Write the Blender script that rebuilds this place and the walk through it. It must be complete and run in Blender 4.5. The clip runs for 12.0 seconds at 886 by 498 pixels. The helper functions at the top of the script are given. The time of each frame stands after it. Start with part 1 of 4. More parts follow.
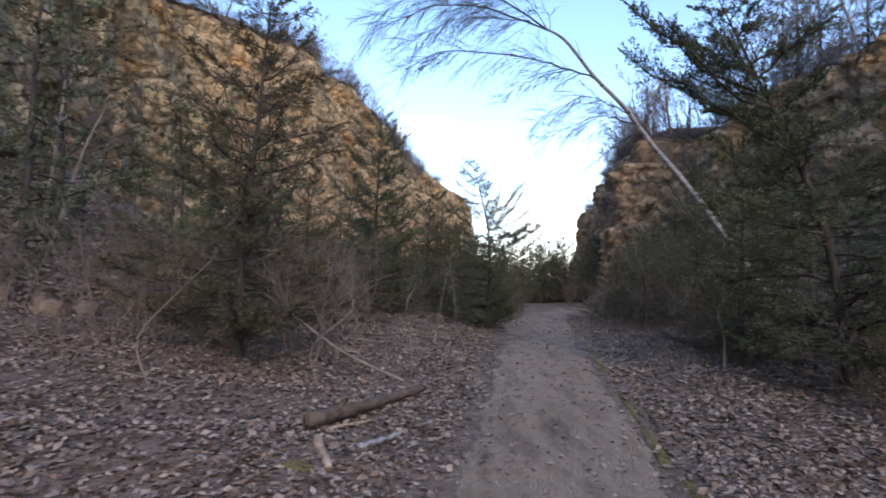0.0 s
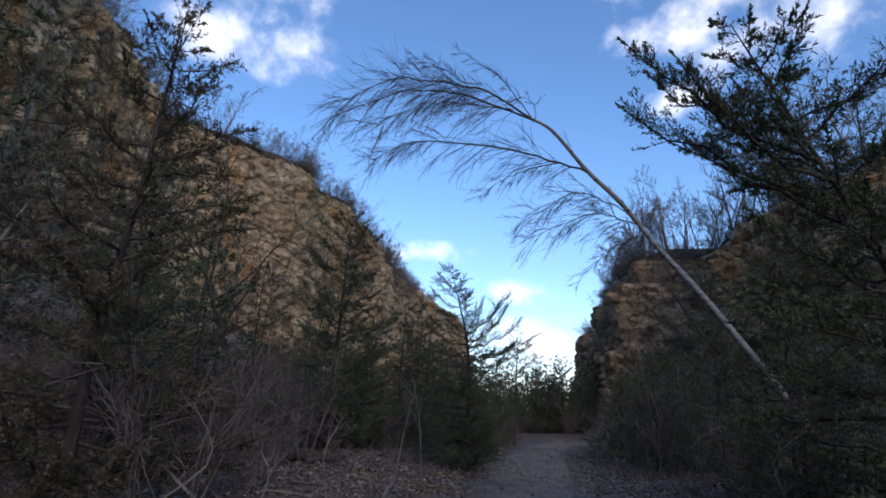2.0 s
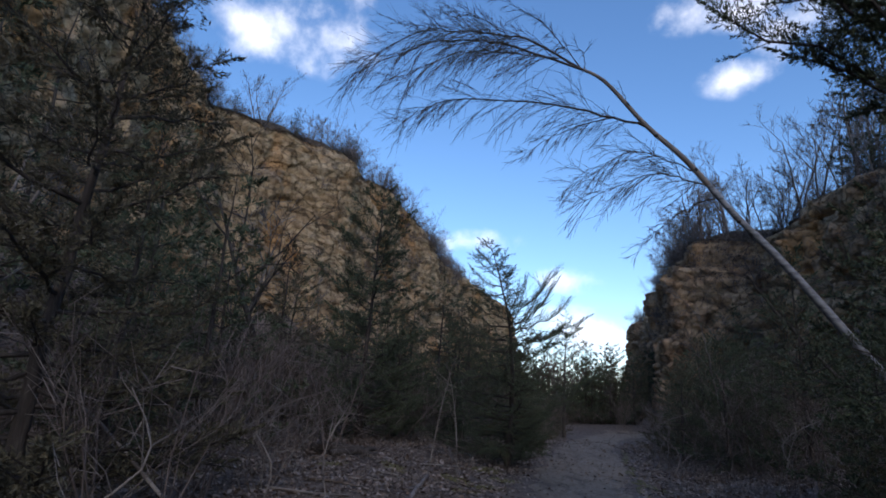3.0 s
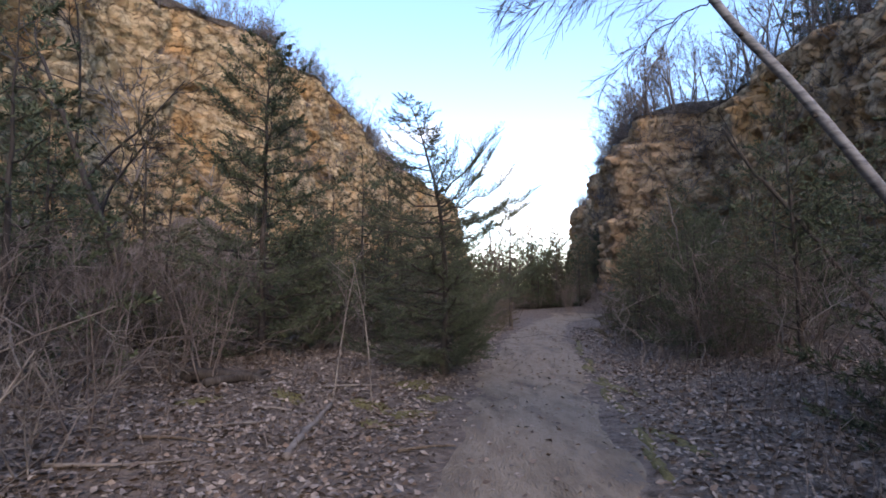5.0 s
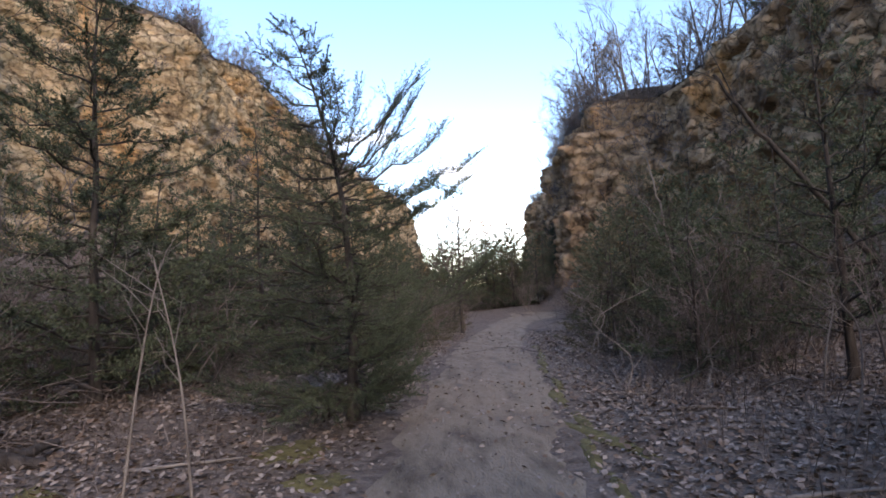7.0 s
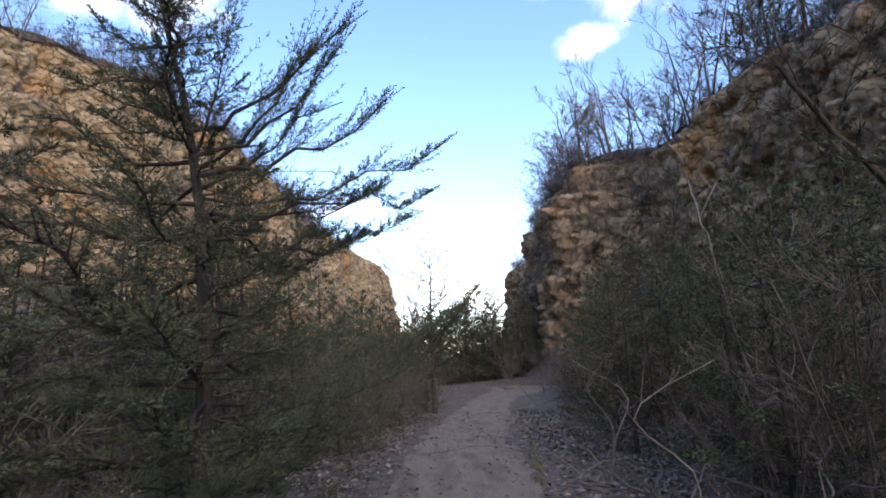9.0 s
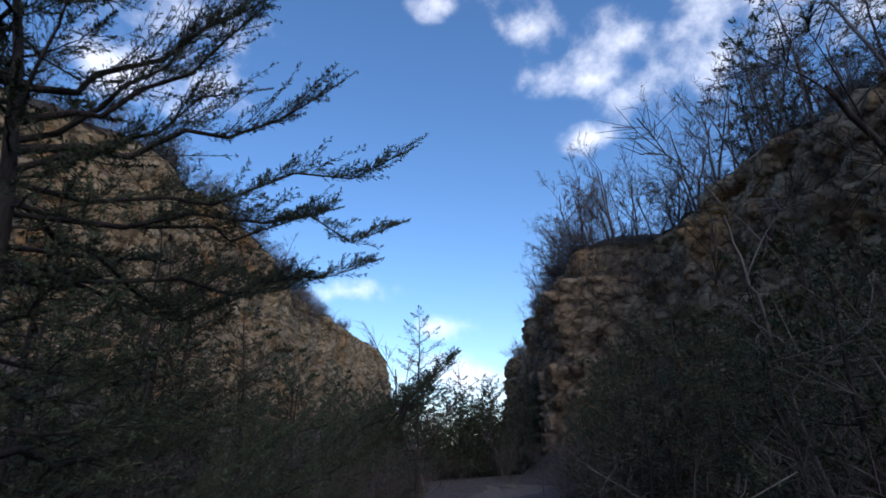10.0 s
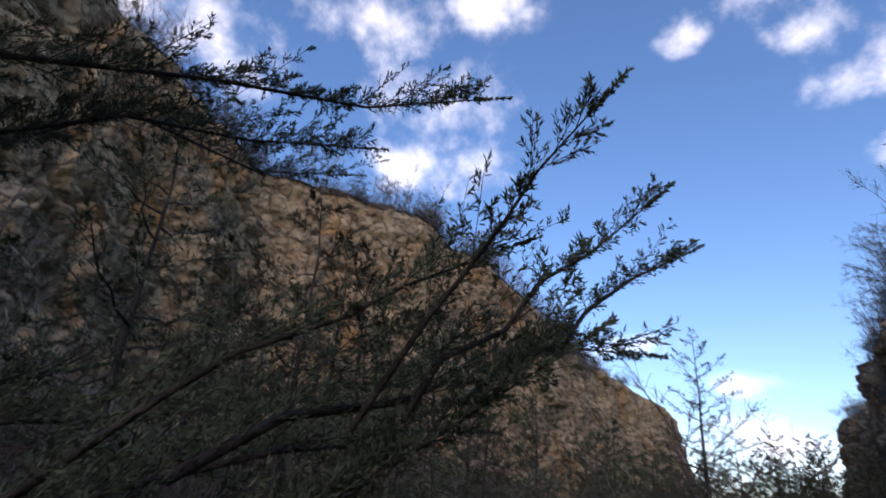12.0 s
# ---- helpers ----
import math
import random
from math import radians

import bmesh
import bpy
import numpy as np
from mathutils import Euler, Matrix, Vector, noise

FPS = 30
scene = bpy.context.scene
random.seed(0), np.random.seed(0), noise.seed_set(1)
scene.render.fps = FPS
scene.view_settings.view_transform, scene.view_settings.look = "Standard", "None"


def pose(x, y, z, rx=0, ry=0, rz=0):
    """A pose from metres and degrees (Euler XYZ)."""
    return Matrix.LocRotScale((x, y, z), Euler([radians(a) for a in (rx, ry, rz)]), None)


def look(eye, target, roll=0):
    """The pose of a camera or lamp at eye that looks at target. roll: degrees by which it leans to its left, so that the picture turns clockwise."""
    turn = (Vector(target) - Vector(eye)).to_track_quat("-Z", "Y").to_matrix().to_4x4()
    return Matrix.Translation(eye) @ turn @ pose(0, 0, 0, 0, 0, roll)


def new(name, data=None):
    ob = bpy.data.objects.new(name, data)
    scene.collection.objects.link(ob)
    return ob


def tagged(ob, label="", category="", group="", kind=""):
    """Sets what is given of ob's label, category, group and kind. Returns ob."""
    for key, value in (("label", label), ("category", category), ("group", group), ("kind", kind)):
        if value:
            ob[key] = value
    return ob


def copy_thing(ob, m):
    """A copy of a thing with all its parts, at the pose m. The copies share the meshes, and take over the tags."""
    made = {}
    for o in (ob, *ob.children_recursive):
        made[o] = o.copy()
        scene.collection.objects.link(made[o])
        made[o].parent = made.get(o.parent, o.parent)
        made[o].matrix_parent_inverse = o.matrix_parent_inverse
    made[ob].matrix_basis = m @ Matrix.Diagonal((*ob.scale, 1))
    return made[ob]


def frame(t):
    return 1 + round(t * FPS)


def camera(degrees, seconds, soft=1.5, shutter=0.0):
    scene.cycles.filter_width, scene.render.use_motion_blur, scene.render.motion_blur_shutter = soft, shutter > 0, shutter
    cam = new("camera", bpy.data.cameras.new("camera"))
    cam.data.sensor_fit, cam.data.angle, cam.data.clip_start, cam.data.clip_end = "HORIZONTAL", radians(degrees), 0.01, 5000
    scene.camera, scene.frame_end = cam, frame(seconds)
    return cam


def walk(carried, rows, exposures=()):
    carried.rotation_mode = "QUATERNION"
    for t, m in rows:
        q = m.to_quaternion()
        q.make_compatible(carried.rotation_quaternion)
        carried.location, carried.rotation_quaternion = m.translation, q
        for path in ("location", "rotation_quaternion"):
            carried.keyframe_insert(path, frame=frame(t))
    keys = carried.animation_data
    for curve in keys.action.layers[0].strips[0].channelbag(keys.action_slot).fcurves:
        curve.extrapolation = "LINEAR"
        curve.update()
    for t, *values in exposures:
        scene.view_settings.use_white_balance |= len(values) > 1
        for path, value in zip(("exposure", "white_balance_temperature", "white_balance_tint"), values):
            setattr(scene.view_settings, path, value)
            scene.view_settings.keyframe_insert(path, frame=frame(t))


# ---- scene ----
cam = camera(76.2, 12.0, soft=1.7, shutter=0.15)
METRES, EYE, TILT, LEAN, TURN = 17.4, 1.5, 0.0, 0.0, 0.0
ROWS = [
    (0.0, 0.0, 0.0, 0.0, -0.13, 3.62, -2.12),
    (0.5, 0.0147, 0.0331, 0.0014, -8.34, 4.29, -2.21),
    (1.0, 0.0232, 0.0681, 0.005, -2.21, 9.66, -2.62),
    (1.5, 0.0338, 0.1021, 0.0069, -1.01, 14.13, -2.54),
    (2.0, 0.0368, 0.1367, 0.0087, -0.54, 15.83, -3.23),
    (2.5, 0.0433, 0.1733, 0.0089, 0.78, 16.99, -3.17),
    (3.0, 0.0472, 0.2139, 0.0091, 4.18, 14.47, -3.8),
    (3.5, 0.0531, 0.2537, 0.0095, 2.77, 10.02, -1.67),
    (5.5, 0.0797, 0.4202, 0.0155, -1.58, 3.95, 0.08),
    (6.0, 0.0908, 0.4618, 0.0158, -2.67, 5.68, -0.17),
    (6.5, 0.0984, 0.5054, 0.0165, -3.51, 4.39, -0.23),
    (7.0, 0.1098, 0.5498, 0.0166, -4.9, 4.16, 2.92),
    (9.0, 0.1435, 0.7189, 0.0158, -6.93, 11.09, 2.74),
    (9.5, 0.1539, 0.7624, 0.0174, -7.66, 15.91, 1.77),
    (10.0, 0.1695, 0.8022, 0.0172, -7.27, 19.7, 0.75),
    (10.5, 0.1811, 0.8451, 0.0169, -11.15, 22.1, -3.29),
    (11.0, 0.1919, 0.8883, 0.0161, -10.69, 17.68, -2.16),
    (11.5, 0.1987, 0.9324, 0.0168, 4.55, 16.97, -4.58),
    (12.0, 0.2031, 0.9731, 0.0187, 19.78, 24.79, -3.84),
]
EXPOSURES = [(0.0, 1.86, 7806, 22), (0.6, 1.86, 7906, 22), (1.0, 1.86, 7608, 22), (1.5, 1.24, 6950, 19), (2.0, 0.79, 6675, 17), (2.5, 0.54, 6488, 16), (3.0, 0.64, 6583, 16), (3.6, 1.26, 7150, 20), (5.0, 1.97, 7902, 23), (5.5, 2.04, 8200, 23), (6.0, 1.98, 7950, 22), (7.2, 2.04, 8250, 23), (8.6, 2.11, 7900, 23), (9.0, 1.86, 7711, 22), (9.5, 1.09, 7058, 18), (10, 0.49, 6341, 16), (10.5, 0.3, 6150, 16), (11.2, 0.79, 6950, 24), (11.6, 0.89, 7050, 24), (12, 0.79, 6950, 24)]
walk(cam, [(t, pose(0, 0, EYE, TILT, LEAN, TURN) @ pose(METRES * x, METRES * y, METRES * z, 90 + pitch, roll, yaw)) for t, x, y, z, yaw, pitch, roll in ROWS], EXPOSURES)

# ---- the light ----
SUN_EL, SUN_AZ = 31.0, 166.0          # elevation, and bearing clockwise from +y
world = bpy.data.worlds.new("sky")
scene.world = world
world.use_nodes = True
wn, wl = world.node_tree.nodes, world.node_tree.links
wn.clear()


def wnode(kind, **kw):
    n = wn.new(kind)
    for k, v in kw.items():
        if k == "operation":
            n.operation = v
        elif k == "data_type":
            n.data_type = v
        elif k == "blend_type":
            n.blend_type = v
    return n


sky = wn.new("ShaderNodeTexSky")
sky.sky_type = "NISHITA"
sky.sun_disc = False
sky.sun_elevation, sky.sun_rotation = radians(SUN_EL), radians(SUN_AZ)
sky.air_density, sky.dust_density, sky.ozone_density = 1.0, 0.7, 3.0
sky.altitude = 200
coord = wn.new("ShaderNodeTexCoord")


def bearing(az, el):
    a, e = radians(az), radians(el)
    return (math.sin(a) * math.cos(e), math.cos(a) * math.cos(e), math.sin(e))


# clouds: soft cumulus, each round its own bearing, broken up by noise
CLOUDS = [(-23, 38, 11, 7), (-27, 33, 7, 4), (-34, 46, 11, 6), (-21, 48, 9, 4), (-19, 33, 6, 4), (16, 45, 5, 4), (6.5, 43.5, 3, 2.5), (18.5, 40, 4, 4),
          (20, 35.7, 4, 2.2), (30, 37.5, 7, 4), (40, 39, 9, 6), (27, 35, 5, 2.5), (24.5, 29.5, 4, 2), (-2.4, 15.4, 6, 1.8), (8.2, 12, 4, 1.8),
          (10, 6.8, 9, 3), (40, 34, 10, 5), (31, 33, 6, 4), (52, 38, 10, 7), (-60, 40, 16, 10), (100, 40, 18, 9), (150, 35, 20, 9), (-120, 35, 20, 10), (-165, 45, 18, 9)]
warp = wn.new("ShaderNodeTexNoise")
warp.inputs["Scale"].default_value, warp.inputs["Detail"].default_value, warp.inputs["Roughness"].default_value = 9.0, 7.0, 0.58
wl.new(coord.outputs["Generated"], warp.inputs["Vector"])
total = None
for az, el, wide, high in CLOUDS:
    sub = wnode("ShaderNodeVectorMath", operation="SUBTRACT")
    wl.new(coord.outputs["Generated"], sub.inputs[0])
    sub.inputs[1].default_value = bearing(az, el)
    dot_h = wnode("ShaderNodeVectorMath", operation="DOT_PRODUCT")
    wl.new(sub.outputs[0], dot_h.inputs[0])
    a = radians(az)
    dot_h.inputs[1].default_value = (math.cos(a) / math.sin(radians(wide)), -math.sin(a) / math.sin(radians(wide)), 0)
    dot_v = wnode("ShaderNodeVectorMath", operation="DOT_PRODUCT")
    wl.new(sub.outputs[0], dot_v.inputs[0])
    dot_v.inputs[1].default_value = (0, 0, 1 / (math.sin(radians(high)) * math.cos(radians(el))))
    dot_f = wnode("ShaderNodeVectorMath", operation="DOT_PRODUCT")
    wl.new(sub.outputs[0], dot_f.inputs[0])
    dot_f.inputs[1].default_value = (math.sin(a) * 3, math.cos(a) * 3, 0)
    com = wn.new("ShaderNodeCombineXYZ")
    wl.new(dot_h.outputs["Value"], com.inputs[0])
    wl.new(dot_v.outputs["Value"], com.inputs[1])
    wl.new(dot_f.outputs["Value"], com.inputs[2])
    leng = wnode("ShaderNodeVectorMath", operation="LENGTH")
    wl.new(com.outputs[0], leng.inputs[0])
    inv = wnode("ShaderNodeMath", operation="SUBTRACT")
    inv.inputs[0].default_value = 1.0
    inv.use_clamp = True
    wl.new(leng.outputs["Value"], inv.inputs[1])
    if total is None:
        total = inv
    else:
        mx = wnode("ShaderNodeMath", operation="MAXIMUM")
        wl.new(total.outputs[0], mx.inputs[0])
        wl.new(inv.outputs[0], mx.inputs[1])
        total = mx
ns = wnode("ShaderNodeMath", operation="MULTIPLY_ADD")
wl.new(warp.outputs["Fac"], ns.inputs[0])
ns.inputs[1].default_value, ns.inputs[2].default_value = 3.0, -1.58
tot = wnode("ShaderNodeMath", operation="ADD")
half = wnode("ShaderNodeMath", operation="MULTIPLY")
half.inputs[1].default_value = 0.8
wl.new(total.outputs[0], half.inputs[0])
wl.new(half.outputs[0], tot.inputs[0])
wl.new(ns.outputs[0], tot.inputs[1])
gate = wnode("ShaderNodeMath", operation="MULTIPLY")
gate.use_clamp = True
wl.new(total.outputs[0], gate.inputs[0])
gate.inputs[1].default_value = 5.0
ramp = wn.new("ShaderNodeMapRange")
ramp.interpolation_type = "SMOOTHSTEP"
wl.new(tot.outputs[0], ramp.inputs["Value"])
ramp.inputs["From Min"].default_value, ramp.inputs["From Max"].default_value = 0.0, 1.45
ramp.inputs["To Max"].default_value = 0.88
cover = wnode("ShaderNodeMath", operation="MULTIPLY")
wl.new(ramp.outputs["Result"], cover.inputs[0])
wl.new(gate.outputs[0], cover.inputs[1])
bg_sky, bg_cloud, mixer, out = wn.new("ShaderNodeBackground"), wn.new("ShaderNodeBackground"), wn.new("ShaderNodeMixShader"), wn.new("ShaderNodeOutputWorld")
tint = wn.new("ShaderNodeHueSaturation")
tint.inputs["Saturation"].default_value = 1.16
wl.new(sky.outputs["Color"], tint.inputs["Color"])
wl.new(tint.outputs["Color"], bg_sky.inputs["Color"])
bg_sky.inputs["Strength"].default_value = 0.15
bg_cloud.inputs["Color"].default_value = (0.93, 0.96, 1.0, 1)
bg_cloud.inputs["Strength"].default_value = 1.25
wl.new(cover.outputs[0], mixer.inputs["Fac"])
wl.new(bg_sky.outputs[0], mixer.inputs[1])
wl.new(bg_cloud.outputs[0], mixer.inputs[2])
wl.new(mixer.outputs[0], out.inputs["Surface"])

sun = new("sun", bpy.data.lights.new("sun", "SUN"))
sun.data.energy, sun.data.angle, sun.data.color = 0.5, radians(14.0), (1.0, 0.9, 0.76)
sun.matrix_world = look((0, 0, 0), [-c for c in bearing(SUN_AZ, SUN_EL)])


# ---- materials ----
def material(name, colours, scale=3.0, detail=8.0, rough=0.9, bump=0.3, bump_scale=40.0, bump_dist=0.02, per_object=0.0, per_island=0.0, stretch=(1, 1, 1), spec=0.3):
    """Noise-mottled surface: a ramp of colours over coarse noise, fine noise for relief."""
    m = bpy.data.materials.new(name)
    m.use_nodes = True
    nt = m.node_tree
    nd, lk = nt.nodes, nt.links
    bsdf = nd["Principled BSDF"]
    geo = nd.new("ShaderNodeNewGeometry")
    mp = nd.new("ShaderNodeMapping")
    mp.inputs["Scale"].default_value = stretch
    lk.new(geo.outputs["Position"], mp.inputs["Vector"])
    n1 = nd.new("ShaderNodeTexNoise")
    n1.inputs["Scale"].default_value, n1.inputs["Detail"].default_value, n1.inputs["Roughness"].default_value = scale, detail, 0.65
    lk.new(mp.outputs[0], n1.inputs["Vector"])
    cr = nd.new("ShaderNodeValToRGB")
    els = cr.color_ramp.elements
    k = len(colours)
    while len(els) < k:
        els.new(0.5)
    for i, c in enumerate(colours):
        els[i].position = 0.3 + 0.4 * i / max(1, k - 1)
        els[i].color = (*c, 1)
    fac = n1.outputs["Fac"]
    if per_object or per_island:
        if per_object:
            src = nd.new("ShaderNodeObjectInfo").outputs["Random"]
        else:
            src = geo.outputs["Random Per Island"]
        amt = per_object or per_island
        ma = nd.new("ShaderNodeMath")
        ma.operation = "MULTIPLY_ADD"
        lk.new(src, ma.inputs[0])
        ma.inputs[1].default_value = amt
        ma.inputs[2].default_value = -amt / 2
        ad = nd.new("ShaderNodeMath")
        lk.new(fac, ad.inputs[0])
        lk.new(ma.outputs[0], ad.inputs[1])
        fac = ad.outputs[0]
    lk.new(fac, cr.inputs["Fac"])
    lk.new(cr.outputs["Color"], bsdf.inputs["Base Color"])
    bsdf.inputs["Roughness"].default_value = rough
    bsdf.inputs["Specular IOR Level"].default_value = spec
    if bump:
        n2 = nd.new("ShaderNodeTexNoise")
        n2.inputs["Scale"].default_value, n2.inputs["Detail"].default_value = bump_scale, 6.0
        lk.new(mp.outputs[0], n2.inputs["Vector"])
        bp = nd.new("ShaderNodeBump")
        bp.inputs["Strength"].default_value, bp.inputs["Distance"].default_value = bump, bump_dist
        lk.new(n2.outputs["Fac"], bp.inputs["Height"])
        lk.new(bp.outputs["Normal"], bsdf.inputs["Normal"])
    return m


def sandstone(name, tints, ochre, lichen):
    """Jointed sandstone: mottled tan, ochre scars, grey weathering, faint beds, water streaks and cracks with their
    shade painted dark.
    """
    m = material(name, tints, scale=0.5, detail=13, rough=0.95, bump=0, stretch=(1, 1, 1.2))
    nd, lk = m.node_tree.nodes, m.node_tree.links
    bsdf = nd["Principled BSDF"]
    base = bsdf.inputs["Base Color"].links[0].from_socket
    geo = nd.new("ShaderNodeNewGeometry")

    def mapped(stretch):
        mp = nd.new("ShaderNodeMapping")
        mp.inputs["Scale"].default_value = stretch
        lk.new(geo.outputs["Position"], mp.inputs["Vector"])
        return mp.outputs[0]

    def noise(vec, scale, detail, rough=0.6):
        n = nd.new("ShaderNodeTexNoise")
        n.inputs["Scale"].default_value, n.inputs["Detail"].default_value, n.inputs["Roughness"].default_value = scale, detail, rough
        lk.new(vec, n.inputs["Vector"])
        return n

    def ranged(value, lo, hi, a=0.0, b=1.0):
        r = nd.new("ShaderNodeMapRange")
        r.inputs["From Min"].default_value, r.inputs["From Max"].default_value = lo, hi
        r.inputs["To Min"].default_value, r.inputs["To Max"].default_value = a, b
        lk.new(value, r.inputs["Value"])
        return r.outputs["Result"]

    def mixed(fac, one, two, blend="MIX"):
        x = nd.new("ShaderNodeMix")
        x.data_type, x.blend_type = "RGBA", blend
        for value, slot in ((fac, 0), (one, 6), (two, 7)):
            if isinstance(value, (int, float, tuple)):
                x.inputs[slot].default_value = value
            else:
                lk.new(value, x.inputs[slot])
        return x.outputs[2]

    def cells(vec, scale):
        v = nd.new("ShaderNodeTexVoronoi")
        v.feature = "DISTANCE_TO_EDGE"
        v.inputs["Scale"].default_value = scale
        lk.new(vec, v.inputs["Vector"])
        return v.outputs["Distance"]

    patch = noise(geo.outputs["Position"], 0.22, 9, 0.7)
    scar = noise(mapped((1, 1, 0.7)), 0.16, 7, 0.62)
    beds = noise(mapped((0.25, 0.25, 1.9)), 1.0, 5)
    streak = noise(mapped((1.5, 1.5, 0.12)), 1.0, 6)
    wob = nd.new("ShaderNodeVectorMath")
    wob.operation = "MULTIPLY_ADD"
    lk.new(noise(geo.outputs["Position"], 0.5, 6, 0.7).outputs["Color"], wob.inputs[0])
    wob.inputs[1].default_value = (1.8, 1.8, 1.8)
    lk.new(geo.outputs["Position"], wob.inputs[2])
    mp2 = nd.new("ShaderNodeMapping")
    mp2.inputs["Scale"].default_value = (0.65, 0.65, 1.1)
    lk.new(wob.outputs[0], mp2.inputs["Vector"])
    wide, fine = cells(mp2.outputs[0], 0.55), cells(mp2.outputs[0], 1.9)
    col = mixed(ranged(scar.outputs["Fac"], 0.53, 0.62, 0, 0.8), base, ochre)
    col = mixed(0.3, col, ranged(beds.outputs["Fac"], 0.4, 0.55, 0.55, 1.1), "MULTIPLY")
    col = mixed(ranged(patch.outputs["Fac"], 0.55, 0.68, 0, lichen), col, (0.19, 0.172, 0.15, 1))
    col = mixed(0.6, col, ranged(streak.outputs["Fac"], 0.36, 0.52, 0.5, 1.05), "MULTIPLY")
    # split lines darkened; the fine net paints in shade of hollows under ledges
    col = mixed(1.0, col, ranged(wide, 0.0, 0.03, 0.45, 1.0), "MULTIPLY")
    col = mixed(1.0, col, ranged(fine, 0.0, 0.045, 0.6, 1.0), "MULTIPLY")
    lk.new(col, bsdf.inputs["Base Color"])
    # relief: split blocks over rough grain
    normal = None
    for height, dist, strength in ((ranged(wide, 0, 0.05), 0.35, 0.8), (ranged(fine, 0, 0.08), 0.16, 0.8), (noise(geo.outputs["Position"], 1.5, 9, 0.62).outputs["Fac"], 0.3, 0.8)):
        bp = nd.new("ShaderNodeBump")
        bp.inputs["Strength"].default_value, bp.inputs["Distance"].default_value = strength, dist
        lk.new(height, bp.inputs["Height"])
        if normal is not None:
            lk.new(normal, bp.inputs["Normal"])
        normal = bp.outputs["Normal"]
    lk.new(normal, bsdf.inputs["Normal"])
    return m


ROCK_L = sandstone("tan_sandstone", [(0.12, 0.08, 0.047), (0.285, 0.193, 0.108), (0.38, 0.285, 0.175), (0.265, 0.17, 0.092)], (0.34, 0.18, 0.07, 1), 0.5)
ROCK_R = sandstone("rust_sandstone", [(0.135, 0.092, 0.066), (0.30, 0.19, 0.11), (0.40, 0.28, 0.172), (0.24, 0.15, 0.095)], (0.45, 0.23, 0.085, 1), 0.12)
STONE = material("grey_brown_stone", [(0.05, 0.042, 0.035), (0.13, 0.10, 0.08), (0.21, 0.165, 0.125)], scale=4, bump=0.8, bump_scale=25, bump_dist=0.03)
SOIL = material("leafy_soil", [(0.035, 0.027, 0.022), (0.088, 0.068, 0.056), (0.145, 0.117, 0.1), (0.062, 0.046, 0.037)], scale=5, bump=1.0, bump_scale=22, bump_dist=0.05)
PATH = material("packed_gravel", [(0.066, 0.053, 0.043), (0.138, 0.111, 0.085), (0.21, 0.174, 0.137), (0.152, 0.12, 0.092), (0.105, 0.097, 0.09)], scale=1.5, detail=14, bump=1.0, bump_scale=38, bump_dist=0.035, stretch=(1.3, 0.4, 1))
LITTER = material("dry_leaf", [(0.066, 0.047, 0.037), (0.155, 0.121, 0.101), (0.275, 0.236, 0.208), (0.14, 0.095, 0.068)], scale=3, per_island=0.5, bump=0.2, bump_scale=120, bump_dist=0.004, rough=0.7)
MOSS = material("moss", [(0.05, 0.042, 0.02), (0.10, 0.088, 0.034), (0.15, 0.128, 0.055)], scale=12, bump=0.8, bump_scale=150, bump_dist=0.01)
NEEDLE = material("cedar_green", [(0.030, 0.043, 0.027), (0.062, 0.080, 0.050), (0.105, 0.120, 0.076)], scale=2, per_island=0.35, bump=0, rough=0.75, spec=0.12)
NEEDLE_B = material("cedar_bronze", [(0.040, 0.038, 0.026), (0.078, 0.072, 0.048), (0.118, 0.107, 0.073)], scale=2, per_island=0.35, bump=0, rough=0.75, spec=0.12)
BARK = material("cedar_bark", [(0.018, 0.015, 0.014), (0.040, 0.034, 0.031), (0.07, 0.061, 0.055)], scale=6, stretch=(3, 3, 0.5), bump=0.9, bump_scale=30, bump_dist=0.02)
TWIG = material("grey_twig", [(0.065, 0.056, 0.052), (0.135, 0.118, 0.108), (0.21, 0.188, 0.17)], scale=2.5, per_island=0.5, bump=0.3, bump_scale=60)
BRUSH = material("brown_brush", [(0.052, 0.042, 0.038), (0.105, 0.086, 0.079), (0.175, 0.148, 0.136)], scale=1.5, per_island=0.5, bump=0)
BIRCH = material("pale_birch_bark", [(0.035, 0.035, 0.037), (0.14, 0.146, 0.158), (0.235, 0.243, 0.258), (0.185, 0.192, 0.205)], scale=4, stretch=(1, 1, 3.5), bump=0.4, bump_scale=25)
LOGWOOD = material("brown_log", [(0.04, 0.031, 0.026), (0.095, 0.074, 0.058), (0.155, 0.126, 0.104)], scale=7, bump=1.0, bump_scale=30, bump_dist=0.03)
DEADWOOD = material("weathered_wood", [(0.15, 0.11, 0.08), (0.30, 0.24, 0.185), (0.42, 0.35, 0.28)], scale=6, stretch=(1.5, 1.5, 1.5), bump=0.7, bump_scale=40)
CRESTSOIL = material("crest_soil", [(0.04, 0.03, 0.022), (0.085, 0.064, 0.046), (0.13, 0.10, 0.07)], scale=0.8, bump=1.0, bump_scale=6, bump_dist=0.2)


